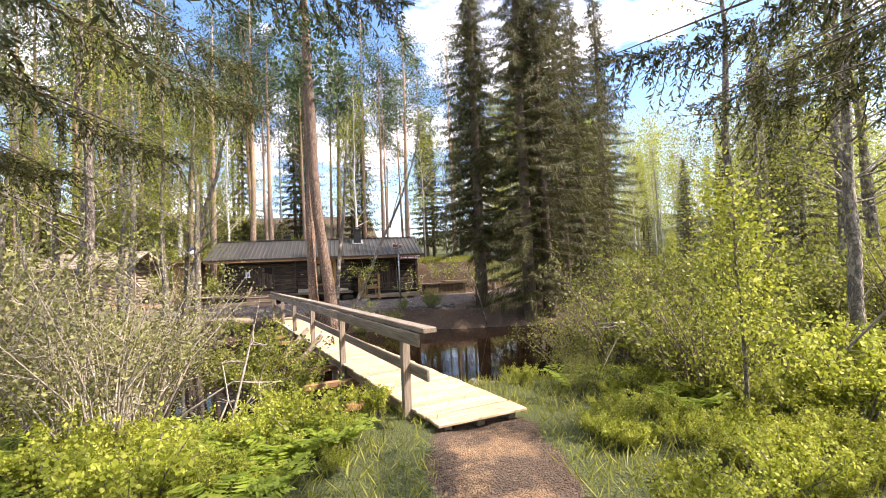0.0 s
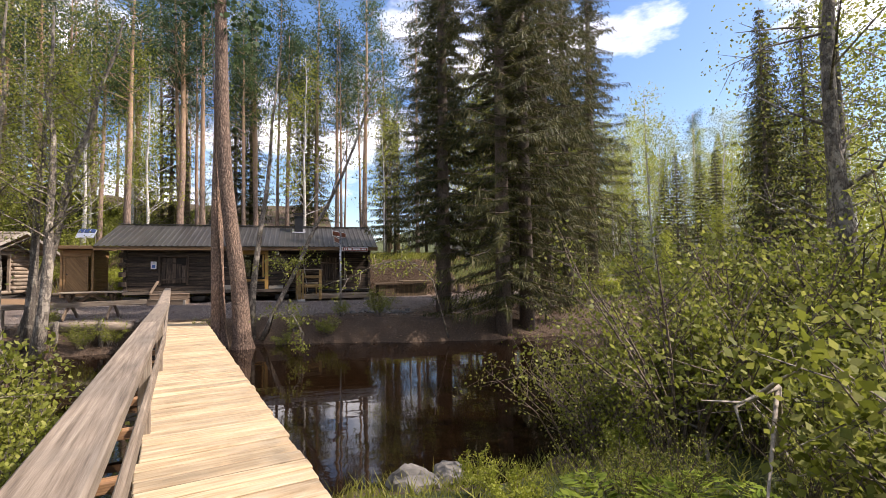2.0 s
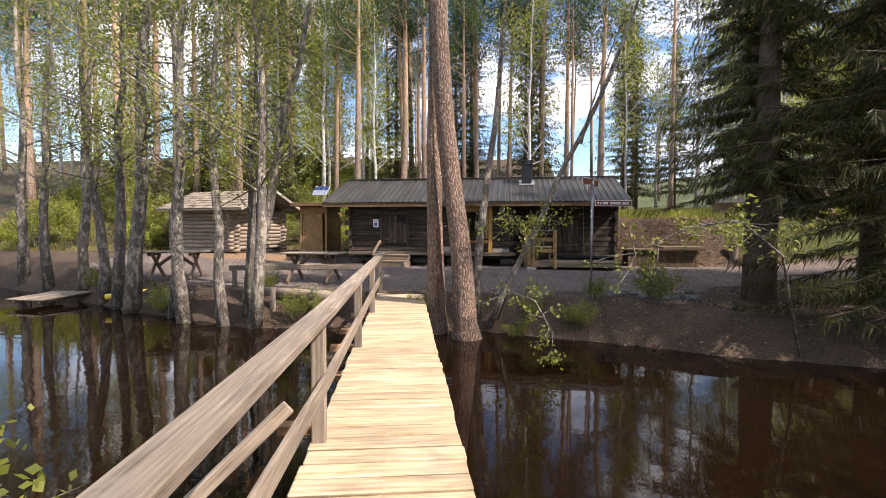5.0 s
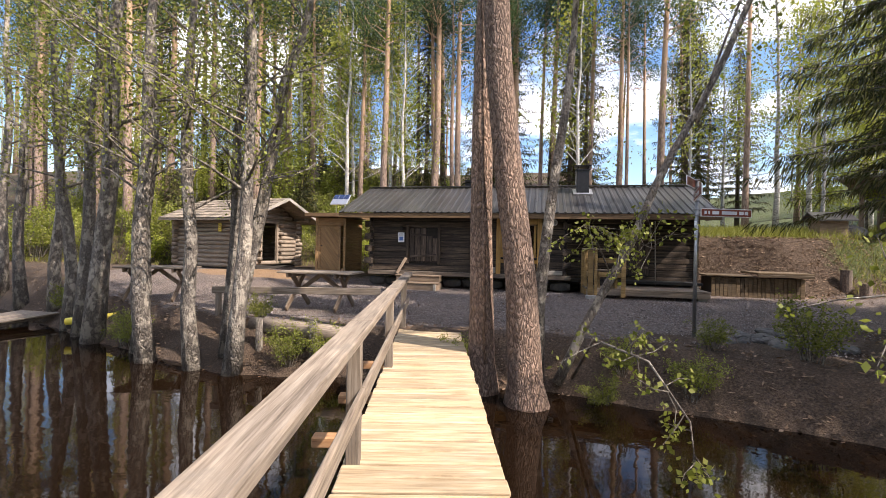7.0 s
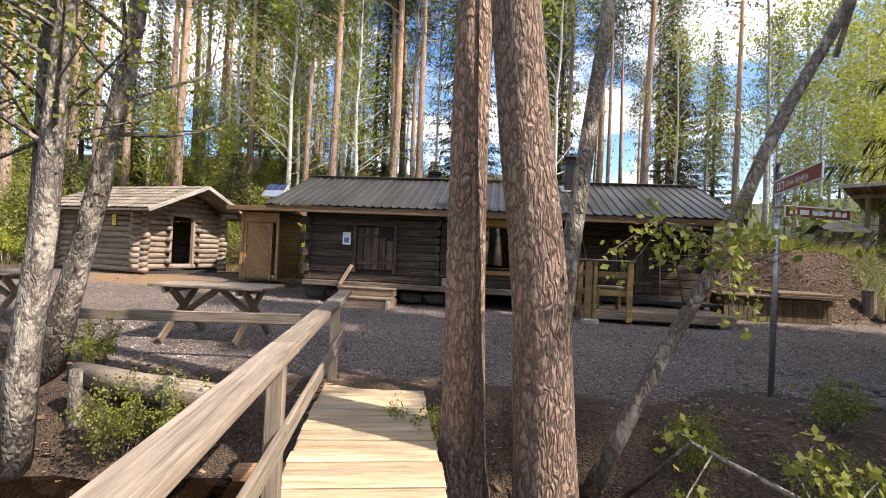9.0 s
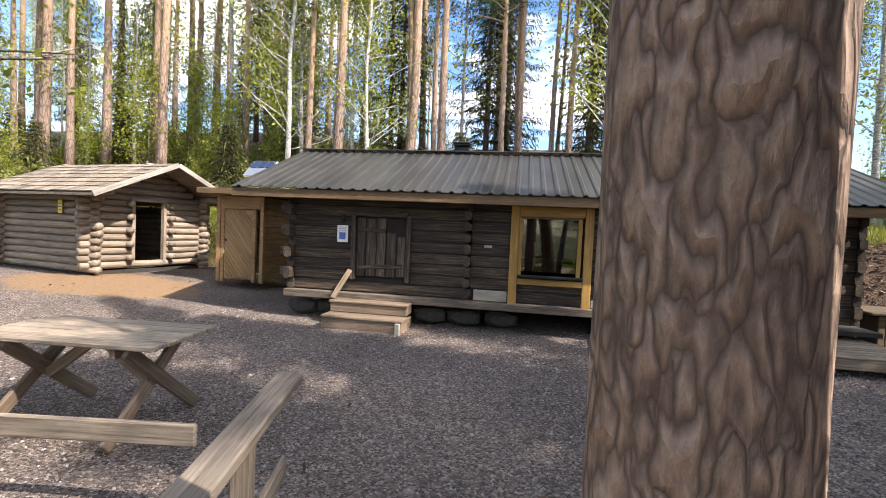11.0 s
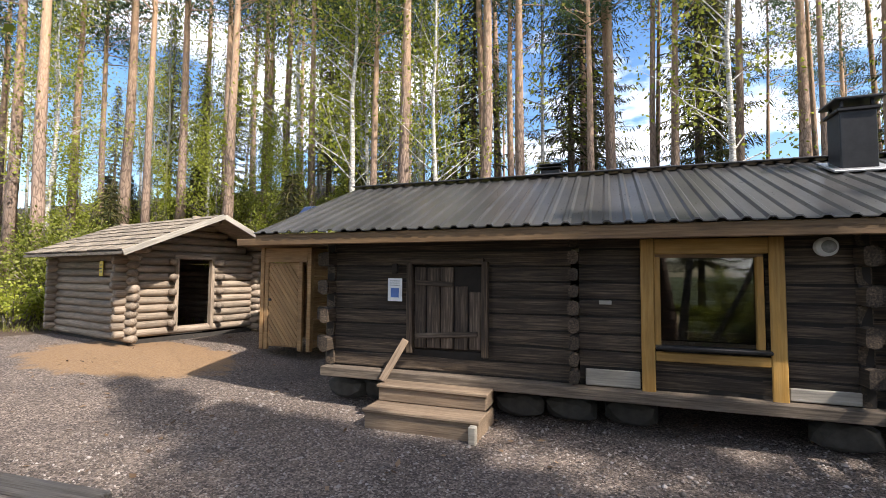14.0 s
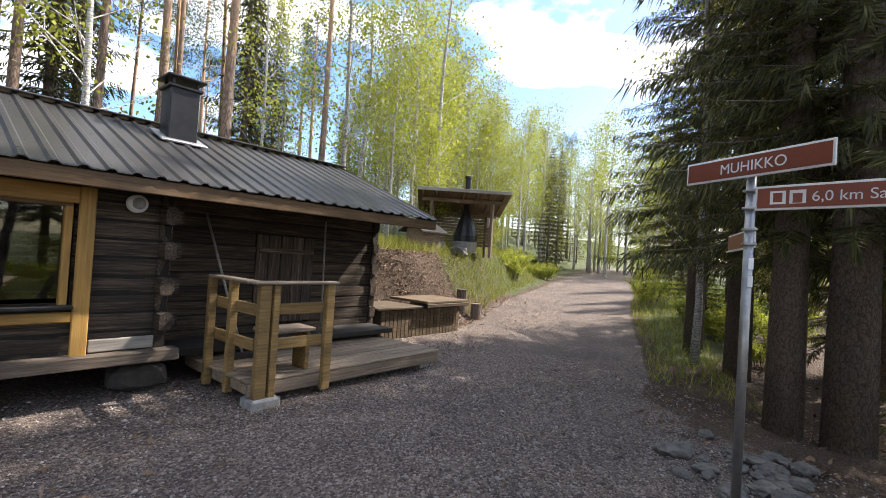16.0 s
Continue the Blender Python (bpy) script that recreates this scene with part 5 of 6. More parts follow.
        lv, lf = leaf_quads(P, D, W, Ln, Wd)
        return mesh_of("trunk", *merge(bits), M_SPR, True), quick_mesh("crown", lv, lf, L_SPR)
    W = unit(np.cross(D, rng.normal(size=D.shape)))
    lv, lf = leaf_quads(P, D, W, Ln, (0.014 if big else 0.03) + (0.028 if big else 0.06) * Ln)
    return mesh_of("trunk", *merge(bits), M_SPR, True), quick_mesh("crown", lv, lf, L_SPR)


STOCK = {}
LABEL = {
    "birch": ("birch", "slender pale birch with fresh light-green leaves", "tree"),
    "alder": ("alder", "grey-barked alder with sparse young leaves", "tree"),
    "bare_alder": ("alder", "slim alder with a long bare lower stem", "tree"),
    "sapling": ("sapling", "young broadleaf sapling with bright spring leaves", "tree"),
    "pine": ("pine", "tall straight pine with a bare orange-brown trunk", "tree"),
    "spruce": ("spruce", "dark green spruce behind the clearing", "tree"),
    "big_spruce": ("spruce", "large drooping spruce on the river bank", "tree"),
    "dark_spruce": ("spruce", "tall shaded spruce with a bare lower trunk", "tree"),
    "over_spruce": ("spruce", "tall spruce with low boughs hanging over the path", "tree"),
    "small_spruce": ("spruce", "small young spruce in the undergrowth", "tree"),
}


def tree(kind, x, y, scale=1.0, lean=(0, 0), turn=None, variants=3, thick=1.0):
    k = (kind, R.randrange(variants))
    if k not in STOCK:
        STOCK[k] = tree_meshes(kind, sum(map(ord, kind)) * 10 + k[1])
    tr, cr = STOCK[k]
    name, lab, cat = LABEL[kind]
    t = thing(name, lab, cat, name + " trees", at=(0, 0, 0))
    m = Matrix.Translation((x, y, ground_z(x, y)))
    sh = Matrix.Identity(4)
    sh[0][2], sh[1][2] = lean
    t.matrix_basis = m
    loc = Matrix.Rotation(R.uniform(0, 6.28) if turn is None else turn, 4, "Z")
    for nm, me in (("trunk", tr), ("crown", cr)):
        ob = new(nm, me)
        ob.parent = t
        q = loc @ Matrix.Diagonal((scale * thick, scale * thick, scale, 1)) if nm == "trunk" else loc @ Matrix.Scale(scale, 4)
        ob.matrix_basis = Matrix.Rotation(math.atan(lean[0]), 4, "Y") @ Matrix.Rotation(-math.atan(lean[1]), 4, "X") @ q
    return t


# tall trees behind the cabin
for x, y, s in ((-1.9, 31.0, 1.0), (0.1, 33.0, 1.1), (1.3, 33.2, 0.95), (4.0, 34.5, 0.85), (5.9, 34.5, 0.8), (8.9, 33.5, 0.85), (10.6, 33.0, 1.0), (-3.4, 32.0, 0.75),
                (-9.5, 32.0, 0.9), (-8.6, 31.2, 1.0), (-6.4, 33.0, 0.85), (-13.5, 31.0, 1.1), (-16, 33, 1.0), (3.0, 37, 0.9), (7.2, 38, 0.8), (-12, 37, 1.0), (-18.5, 28.5, 1.05), (-21, 34, 1.0)):
    tree("pine", x, y, s, (R.uniform(-0.02, 0.02), R.uniform(-0.02, 0.02)))
for x, y, s in ((-0.8, 35, 0.9), (2.6, 36.5, 1.0), (3.4, 38, 0.95), (6.8, 36.0, 0.95), (7.7, 37.5, 0.9), (12.3, 35.5, 0.9), (13.3, 37, 0.8), (-7.2, 38, 0.8), (-11.0, 41, 1.0), (-16, 39, 0.9), (17, 42, 0.9), (-22, 40, 1.0), (-14.5, 35.5, 0.6)):
    tree("spruce", x, y, s)
for x, y, s in ((-4.5, 33.5, 0.9), (-2.6, 34, 1.0), (-6, 36, 0.9), (-10, 35, 1.0), (15.5, 33.5, 1.05), (17.5, 35, 1.1), (14.2, 36, 0.8), (19.5, 33.5, 1.0), (20.5, 36.5, 1.0), (23, 36, 1.05), (25.5, 38, 1.0), (28, 40, 1.0),
                (31, 42, 1.0), (34, 40, 0.95), (37, 41, 1.0), (40, 44, 1.0), (36, 36, 0.95), (40, 38, 0.9), (44, 40, 1.0), (33, 35.5, 0.85), (30, 34.2, 0.8), (47, 46, 1.0), (16.3, 31.6, 0.75)):
    tree("birch", x, y, s)
for _ in range(26):
    x = R.uniform(-22, 3)
    tree(R.choice(("sapling", "birch", "small_spruce")), x, float(HILL(x)) + R.uniform(3, 14), R.uniform(0.6, 1.1))
for _ in range(40):
    x = R.uniform(17, 34)
    tree(R.choice(("birch", "sapling", "birch")), x, float(HILL(x)) + R.uniform(2.2, 12), R.uniform(0.6, 1.0))
# close-set stems on the slope behind the cabin
for i in range(30):
    x = -15 + i * 1.0 + R.uniform(-0.4, 0.4)
    y = float(HILL(x)) + 4 + R.uniform(0, 11)
    tree(("pine", "pine", "birch", "pine", "pine")[i % 5], x, y, R.uniform(0.75, 1.1), (R.uniform(-0.03, 0.03), 0), thick=R.uniform(0.55, 0.95))
# filling the woods further off
for _ in range(62):
    x = R.uniform(-50, 75)
    y = R.uniform(40, 75)
    if -9 < x < 13 and y < 62:
        continue
    tree(R.choice(("pine", "birch", "spruce", "pine", "birch")), x, y, R.uniform(0.8, 1.2))
for _ in range(44):
    x, y = R.uniform(-45, -10), R.uniform(12, 45)
    if x > -14 and y < 27:
        continue
    if y > float(FAR(x)) + 1:
        tree(R.choice(("pine", "birch", "pine", "birch")), x, y, R.uniform(0.7, 1.1))
for _ in range(44):
    x = R.uniform(24, 70)
    y = float(road_y(x)) + R.choice((-1, 1)) * R.uniform(3.6, 12)
    tree(R.choice(("birch", "sapling", "birch", "spruce")), x, y, R.uniform(0.7, 1.0))
for _ in range(34):     # the road bends away behind these
    x = R.uniform(38, 62)
    tree(R.choice(("birch", "birch", "sapling")), x, float(road_y(x)) + R.uniform(-5, 5), R.uniform(0.7, 1.05))
for x, y, s in ((22.5, 22.6, 0.35), (26, 23.6, 0.5), (18.2, 21.2, 0.3), (30.5, 25.2, 0.6)):
    tree("spruce", x, y, s)
for _ in range(12):
    x, y = R.uniform(19, 45), R.uniform(18.5, 22)
    tree(R.choice(("sapling", "birch")), x, y, R.uniform(0.5, 0.8))
# spruces on the right bank
# the last one, at (14.9, 18.0), is added only to shade the yard
for x, y, k, s in ((11.3, 18.4, "dark_spruce", 1.0), (11.4, 19.0, "dark_spruce", 0.85), (12.4, 16.1, "big_spruce", 1.0), (13.2, 16.2, "big_spruce", 0.95), (14.3, 19.9, "dark_spruce", 0.9), (16.0, 18.4, "big_spruce", 0.8), (18.6, 20.6, "dark_spruce", 0.95), (14.9, 18.0, "dark_spruce", 1.0)):
    tree(k, x, y, s, variants=1)
for x, y, s in ((15.6, 20.9, 0.8),):
    tree("dark_spruce", x, y, s, variants=1)
tree("birch", 14.6, 20.6, 0.7)
tree("sapling", 9.05, 3.6, 0.45)
# alders on the far bank
for x, y, s, lx, ly in ((0.75, 16.95, 0.8, 0.04, 0.0), (0.3, 17.7, 0.85, 0.2, 0.02), (-0.05, 16.95, 0.75, -0.03, 0), (-0.95, 17.2, 0.9, -0.03, 0), (-1.6, 17.7, 0.8, 0.03, 0), (-3.3, 18.2, 1.1, 0.1, 0), (-3.9, 18.6, 0.9, 0.02, 0),
                        (-4.9, 18.9, 0.85, -0.03, 0), (0.55, 17.3, 0.7, 0.03, 0), (-6.5, 19.8, 0.9, 0.05, 0), (-8.4, 20.6, 0.9, 0, 0), (-10.5, 21.5, 1.0, 0, 0)):
    tree("alder", x, y, s, (lx, ly))
tree("bare_alder", 5.4, 17.6, 0.75, (0.08, 0.05), variants=1)
for x, y, s in ((12.3, 5.0, 0.6), (14.6, 6.7, 0.8), (16.6, 8.2, 0.9), (15.0, 8.8, 0.65), (18.2, 8.4, 0.9), (19.5, 9.6, 0.8), (17.4, 5.6, 0.9), (21, 8.6, 1.0), (16.5, 9.8, 0.8), (13.2, 7.7, 0.75), (2.0, 7.4, 0.6), (-3.5, 6.2, 0.8), (-7, 7, 0.9), (20, 7, 1.0)):
    tree("alder", x, y, s, (R.uniform(-0.05, 0.05), 0.02))
# spruces whose boughs hang over the start of the path
for x, y, a, s in ((2.8, 1.9, 0.4, 0.92), (8.8, 0.1, 1.1, 0.88)):
    tree("over_spruce", x, y, s, turn=a, variants=1)
# trees behind the camera
for _ in range(26):
    x, y = R.uniform(-22, 3), R.uniform(-22, -3)
    tree(R.choice(("spruce", "birch", "pine", "sapling")), x, y, R.uniform(0.8, 1.1))


# the twin-trunked pine beside the bridge
def big_trunk(name, label, category, paths, mat, bits_extra=()):
    t = thing(name, label, category, at=paths[0][0][0])
    for pts, rad in paths:
        n = 14
        P = np.array(pts)
        u = np.linspace(0, 1, len(P))
        w = np.linspace(0, 1, n)
        line = [tuple(np.interp(q, u, P[:, j]) + (0.015 * noise.noise(Vector((q * 7, j * 3.1, rad[0] * 9)))) for j in range(3)) for q in w]
        rr = [float(np.interp(q, u, rad)) for q in w]
        v, f = tube(line, rr, 18, 0.035)
        put("trunk", mesh_of("trunk", v, f, mat, True), t)
    return t


twin = big_trunk("twin_pine", "thick twin-stemmed pine with reddish scaly bark", "tree", [
    ([(5.32, 16.75, -0.8), (5.29, 16.75, -0.3), (5.2, 16.72, 1.2), (4.98, 16.7, 2.6), (4.82, 16.6, 4.4), (4.7, 16.5, 9.0), (4.6, 16.5, 15)], [0.34, 0.23, 0.195, 0.18, 0.17, 0.14, 0.04]),
    ([(4.66, 17.15, -0.8), (4.66, 17.15, -0.2), (4.62, 17.15, 1.2), (4.6, 17.1, 2.6), (4.64, 17.1, 4.4), (4.6, 17.2, 9.0), (4.6, 17.3, 14)], [0.29, 0.19, 0.16, 0.15, 0.14, 0.11, 0.03])], M_PINE)
rngp = np.random.default_rng(5)
(v, f), tips = grow(15, 0.02, (-0.03, -0.02), rngp, 26, 0.5, 0.14, 0.4, 4, 0, 1)
put("branchwork", mesh_of("branchwork", v, f, M_PINE, True), twin, Matrix.Translation((4.75, 16.8, 0)))
lv, lf = scatter_leaves(tips, 0.3, 12, 0.18, rngp, 0)
put("crown", quick_mesh("crown", lv, lf, L_PINE), twin, Matrix.Translation((4.75, 16.8, 0)))
leaner = big_trunk("leaning_alder", "slim grey alder leaning over the river path", "tree", [
    ([(5.72, 17.4, -0.5), (6.15, 17.35, 0.5), (6.75, 17.4, 1.7), (7.05, 17.5, 2.5), (7.75, 17.6, 3.8), (8.6, 17.7, 6.0), (9.0, 17.8, 8.0)], [0.075, 0.06, 0.055, 0.05, 0.045, 0.03, 0.01])], M_ALDER)
rngl = np.random.default_rng(8)
(v, f), tips = grow(4, 0.02, (0.35, -0.05), rngl, 12, 0.25, 0.26, 0.1, 4, 0.02, 2)
put("branchwork", mesh_of("branchwork", v, f, M_ALDER, True), leaner, Matrix.Translation((7.5, 17.45, 3.3)))
lv, lf = scatter_leaves(tips, 0.22, 5, 0.07, rngl, 0.3)
put("crown", quick_mesh("crown", lv, lf, L_ALD), leaner, Matrix.Translation((7.5, 17.45, 3.3)))


# leafy boughs reaching over the water
for nm, lab, base_, pts, rr, rm in (
        ("low_bough", "leafy alder bough hanging down to the water", (5.9, 17.0, -0.3), [(5.9, 17.0, -0.3), (6.1, 16.4, 0.35), (6.55, 15.6, 0.3), (6.8, 15.1, -0.1), (6.75, 14.7, -0.45)], 0.02, 0.12),
        ("side_bough", "alder bough with young leaves reaching over the river", (10.3, 15.9, -0.5), [(10.6, 15.8, -0.5), (10.0, 15.2, 1.1), (9.2, 14.7, 1.6), (8.4, 14.3, 1.5), (7.7, 14.1, 1.15)], 0.022, 0.2),
        ("trunk_sprig", "leafy sprigs on the leaning alder", (6.4, 17.38, 1.1), [(6.4, 17.38, 1.1), (6.2, 17.1, 1.5), (6.0, 16.9, 1.75), (6.5, 17.0, 1.6), (6.9, 17.1, 1.45)], 0.012, 0.14)):
    t = thing(nm, lab, "bough", "alder boughs", at=base_)
    rb = np.random.default_rng(len(nm) * 31)
    P = np.array(pts)
    bits, tips = [tube(pts, [rr, rr * 0.8, rr * 0.6, rr * 0.4, rr * 0.2], 6, 0.06, R)], []
    for k in range(16 if nm == "low_bough" else 30):
        q = rb.uniform(0.25, 1.0) * (len(P) - 1)
        i = min(int(q), len(P) - 2)
        s0 = P[i] + (P[i + 1] - P[i]) * (q - i)
        s1 = s0 + rb.normal(size=3) * np.array([0.3, 0.3, 0.22])
        bits.append(tube([s0, (s0 + s1) / 2 + rb.normal(size=3) * 0.03, s1], [rr * 0.35, rr * 0.25, rr * 0.1], 4, 0, R, False))
        tips += [s0 + (s1 - s0) * u for u in (0.4, 0.7, 0.9, 1.0)]
    put("twig", mesh_of("twig", *merge(bits), M_ALDER, True), t)
    lv, lf = scatter_leaves(tips, 0.05, 5, 0.06, rb, 0.2)
    put("foliage", quick_mesh("foliage", lv, lf, L_ALD), t)


# bushes
def bush_meshes(seed, h, stems, leafmat, per, size, woodmat):
    rng = np.random.default_rng(seed)
    bits, tips = [], []
    for _ in range(stems):
        a, tilt = rng.uniform(0, 6.28), rng.uniform(0.1, 0.75)
        L = h * rng.uniform(0.6, 1.1)
        d = np.array([math.cos(a) * tilt, math.sin(a) * tilt, 1.0])
        d /= np.linalg.norm(d)
        b = np.array([math.cos(a), math.sin(a), 0]) * rng.uniform(0, 0.25)
        p1 = b + d * L * 0.5
        p2 = p1 + (d + np.array([math.cos(a), math.sin(a), -0.25]) * 0.3) * L * 0.5
        bits.append(tube([b - [0, 0, 0.15], p1, p2], [0.018, 0.012, 0.004], 4, 0, R, False))
        for _ in range(5):
            q = rng.uniform(0.25, 1)
            s0 = b + (p1 - b) * min(1, q * 2) if q < 0.5 else p1 + (p2 - p1) * (q * 2 - 1)
            sd = d + rng.normal(size=3) * 0.7
            s1 = s0 + sd / np.linalg.norm(sd) * L * rng.uniform(0.15, 0.4)
            bits.append(tube([s0, s1], [0.007, 0.002], 3, 0, R, False))
            tips += [s0 + (s1 - s0) * u for u in (0.3, 0.6, 0.8, 1.0)]
        tips += [p1 + (p2 - p1) * u for u in (0.3, 0.6, 1.0)]
    lv, lf = scatter_leaves(tips, 0.07 * h / 1.5, per, size, rng, 0.0)
    return mesh_of("woody_stem", *merge(bits), woodmat, True), quick_mesh("foliage", lv, lf, leafmat)


BUSH = {
    "green": [bush_meshes(100 + i, 1.5, 18, L_ALD, 7, 0.07, M_ALDER) for i in range(3)],
    "bud": [bush_meshes(200 + i, 2.4, 20, L_BUD, 7, 0.045, M_DEAD) for i in range(3)],
    "twiggy": [bush_meshes(400 + i, 1.8, 24, L_ALD, 4, 0.05, M_SPR) for i in range(3)],
    "bright": [bush_meshes(300 + i, 1.0, 18, L_BIR, 7, 0.066, M_ALDER) for i in range(3)],
}
BLAB = {"green": "leafy green shrub on the river bank", "bud": "twiggy pale willow shrub just breaking bud", "bright": "low bright-green shrub on the bank", "twiggy": "dark twiggy shrub with sparse young leaves"}


def bush(kind, x, y, s=1.0, z=None):
    st, fo = R.choice(BUSH[kind])
    t = thing("shrub", BLAB[kind], "shrub", kind + " shrubs")
    t.matrix_basis = Matrix.Translation((x, y, ground_z(x, y) if z is None else z)) @ Matrix.Rotation(R.uniform(0, 6.28), 4, "Z") @ Matrix.Scale(s, 4)
    for nm, me in (("woody_stem", st), ("foliage", fo)):
        new(nm, me).parent = t


for _ in range(22):     # pale willows left of the bridge
    x = R.uniform(-5.5, 3.4)
    y = float(NEAR(x)) - R.uniform(-0.5, 2.6)
    if x < 5.6 - 0.2 * y:
        bush("bud", x, y, R.uniform(0.7, 1.35))
for _ in range(34):     # right of the bridge
    x = R.uniform(8.9, 16)
    y = float(NEAR(x)) - R.uniform(-0.3, 4.0)
    if x > 9.3 + 0.35 * max(0, y - 5):
        bush(R.choice(("green", "twiggy", "green", "twiggy")), x, y, R.uniform(0.6, 1.2) * (0.7 if x < 10.6 else 1))
for _ in range(24):
    x, y = R.uniform(7.8, 12), R.uniform(2.5, 6.8)
    if x > 8.3:
        bush("bright" if y < 4.6 else "twiggy", x, y, R.uniform(0.4, 0.8) * (1 if x > 9.3 else 0.6) * (1 if y < 4.6 else 0.6))
for _ in range(12):
    x, y = R.uniform(1.6, 5.9), R.uniform(2.8, 6.0)
    if x < 5.7 - max(0, 3.6 - y) * 0.6:
        bush("bright", x, y, R.uniform(0.35, 0.6))
for _ in range(60):     # low herbs among the grass
    x, y = R.uniform(1.5, 12.5), R.uniform(1.8, 7.6)
    px = float(np.interp(y, [-5, 0, 2.6, 4.6], [5.0, 5.4, 6.4, 6.85]))
    if y < float(NEAR(x)) - 0.3 and (x < px - 0.95 or x > px + 1.0):
        bush("bright", x, y, R.uniform(0.2, 0.42))
for i in range(15):    # dark tangled shrubs beside the water
    x = 9.5 + 0.24 * i + R.uniform(-0.15, 0.15)
    bush("twiggy", x, 8.1 - (i % 3) * 0.75 + R.uniform(-0.2, 0.2) + 0.05 * i, R.uniform(0.75, 1.1) * (0.8 + 0.04 * i))
for x, y, s in ((4.35, 8.1, 0.75), (3.8, 8.7, 0.8), (4.7, 7.6, 0.55)):
    bush("green", x, y, s, -0.62)
for x, y, s in ((4.2, 17.5, 0.35), (2.2, 17.35, 0.4), (1.6, 17.2, 0.4), (6.6, 17.5, 0.3), (7.4, 17.1, 0.34), (6.3, 17.0, 0.28), (7.9, 17.9, 0.28), (9.0, 17.6, 0.5), (-2.2, 17.9, 0.4), (-5.4, 19.4, 0.5), (0.6, 18.0, 0.3)):
    bush("green", x, y, s)
for _ in range(95):     # undergrowth on the slopes
    x = R.uniform(-18, 3)
    y = float(HILL(x)) + R.uniform(0.8, 13)
    bush(R.choice(("bright", "green")), x, y, R.uniform(0.5, 1.3))
for _ in range(30):
    x = R.uniform(15, 40)
    y = float(road_y(x)) + R.choice((-1, 1)) * R.uniform(2.6, 6)
    bush("bright", x, y, R.uniform(0.5, 1.2))


# grass, ferns and litter
def blades(name, label, XY, hmin, hmax, mat, rng, wid=0.012, lean=0.45, zoff=0.0, category="grass"):
    n = len(XY)
    Z = height(XY[:, 0], XY[:, 1]) + zoff
    P = np.column_stack([XY, Z])
    D = unit(np.column_stack([rng.normal(size=(n, 2)) * lean, np.ones(n)]))
    W = unit(np.cross(D, rng.normal(size=(n, 3))))
    lv, lf = leaf_quads(P, D, W, rng.uniform(hmin, hmax, n), np.full(n, wid))
    tagged(new(name, quick_mesh(name, lv, lf, mat)), label, category, kind="stuff")


rg = np.random.default_rng(21)
XY = np.column_stack([rg.uniform(-4, 15, 52000), rg.uniform(-1.5, 8.2, 52000)])
dn = NEAR(XY[:, 0]) - XY[:, 1]
pathx = np.interp(XY[:, 1], [-5, 0, 2.6, 4.6], [5.0, 5.4, 6.4, 6.85])
XY = XY[(dn > 0.3) & ~((np.abs(XY[:, 0] - pathx) < 0.5) & (XY[:, 1] < 4.9))]
blades("bank_grass", "fresh green grass on the near bank", XY, 0.05, 0.24, L_GRASS, rg, 0.01, 0.7)
XY = np.column_stack([rg.uniform(9.3, 34, 60000), rg.uniform(25, 38, 60000)])
dh = XY[:, 1] - HILL(XY[:, 0])
XY = XY[(dh > np.where(XY[:, 0] > 14.2, 0.1, 1.45)) & (dh < 7)]
blades("bank_top_grass", "bright green grass on top of the bank", XY, 0.16, 0.46, L_GRASS, rg, 0.016)
XY = np.column_stack([rg.uniform(12, 34, 30000), rg.uniform(18, 30, 30000)])
dr = road_y(XY[:, 0]) - XY[:, 1]
XY = XY[(dr > 2.3) & (dr < 3.8)]
blades("road_verge_grass", "green verge along the gravel road", XY, 0.1, 0.3, L_GRASS, rg, 0.016)
XY = np.column_stack([rg.uniform(-18, 4, 50000), rg.uniform(24, 40, 50000)])
XY = XY[(XY[:, 1] - HILL(XY[:, 0]) > 0.4)]
blades("slope_grass", "thin yellowish grass on the wooded slope", XY, 0.1, 0.3, L_GRASS, rg, 0.016)
XY = np.column_stack([rg.uniform(-18, 4, 20000), rg.uniform(24, 40, 20000)])
XY = XY[(XY[:, 1] - HILL(XY[:, 0]) > 0.2)]
blades("slope_hay", "dry pale grass on the wooded slope", XY, 0.08, 0.24, L_HAY, rg, 0.014, 0.9)
XY = np.concatenate([np.column_stack([rg.uniform(-9, 16, 36000), rg.uniform(15.4, 27.5, 36000)]), np.column_stack([rg.uniform(9.5, 20, 34000), rg.uniform(24, 32, 34000)])])
df, hl = XY[:, 1] - FAR(XY[:, 0]), XY[:, 1] - HILL(XY[:, 0])
keep = ((df > 0) & (df < 1.7)) | ((hl > -0.2) & (hl < 3.2) & (XY[:, 0] > 9.5)) | ((XY[:, 0] > 10) & (df > 0) & (XY[:, 1] < 20.5)) | (rg.uniform(size=len(XY)) < 0.05)
XY = XY[keep & (df > 0)]
n = len(XY)
P = np.column_stack([XY, height(XY[:, 0], XY[:, 1]) + rg.uniform(0.005, 0.03, n)])
D = unit(np.column_stack([rg.normal(size=(n, 2)), rg.normal(size=n) * 0.25]))
W = unit(np.cross(D, np.column_stack([rg.normal(size=(n, 2)) * 0.3, np.ones(n)])))
lv, lf = leaf_quads(P, D, W, rg.uniform(0.03, 0.11, n), rg.uniform(0.015, 0.06, n))
tagged(new("leaf_litter", quick_mesh("leaf_litter", lv, lf, L_LITTER)), "brown fallen leaves and twigs on the banks", "leaves", kind="stuff")

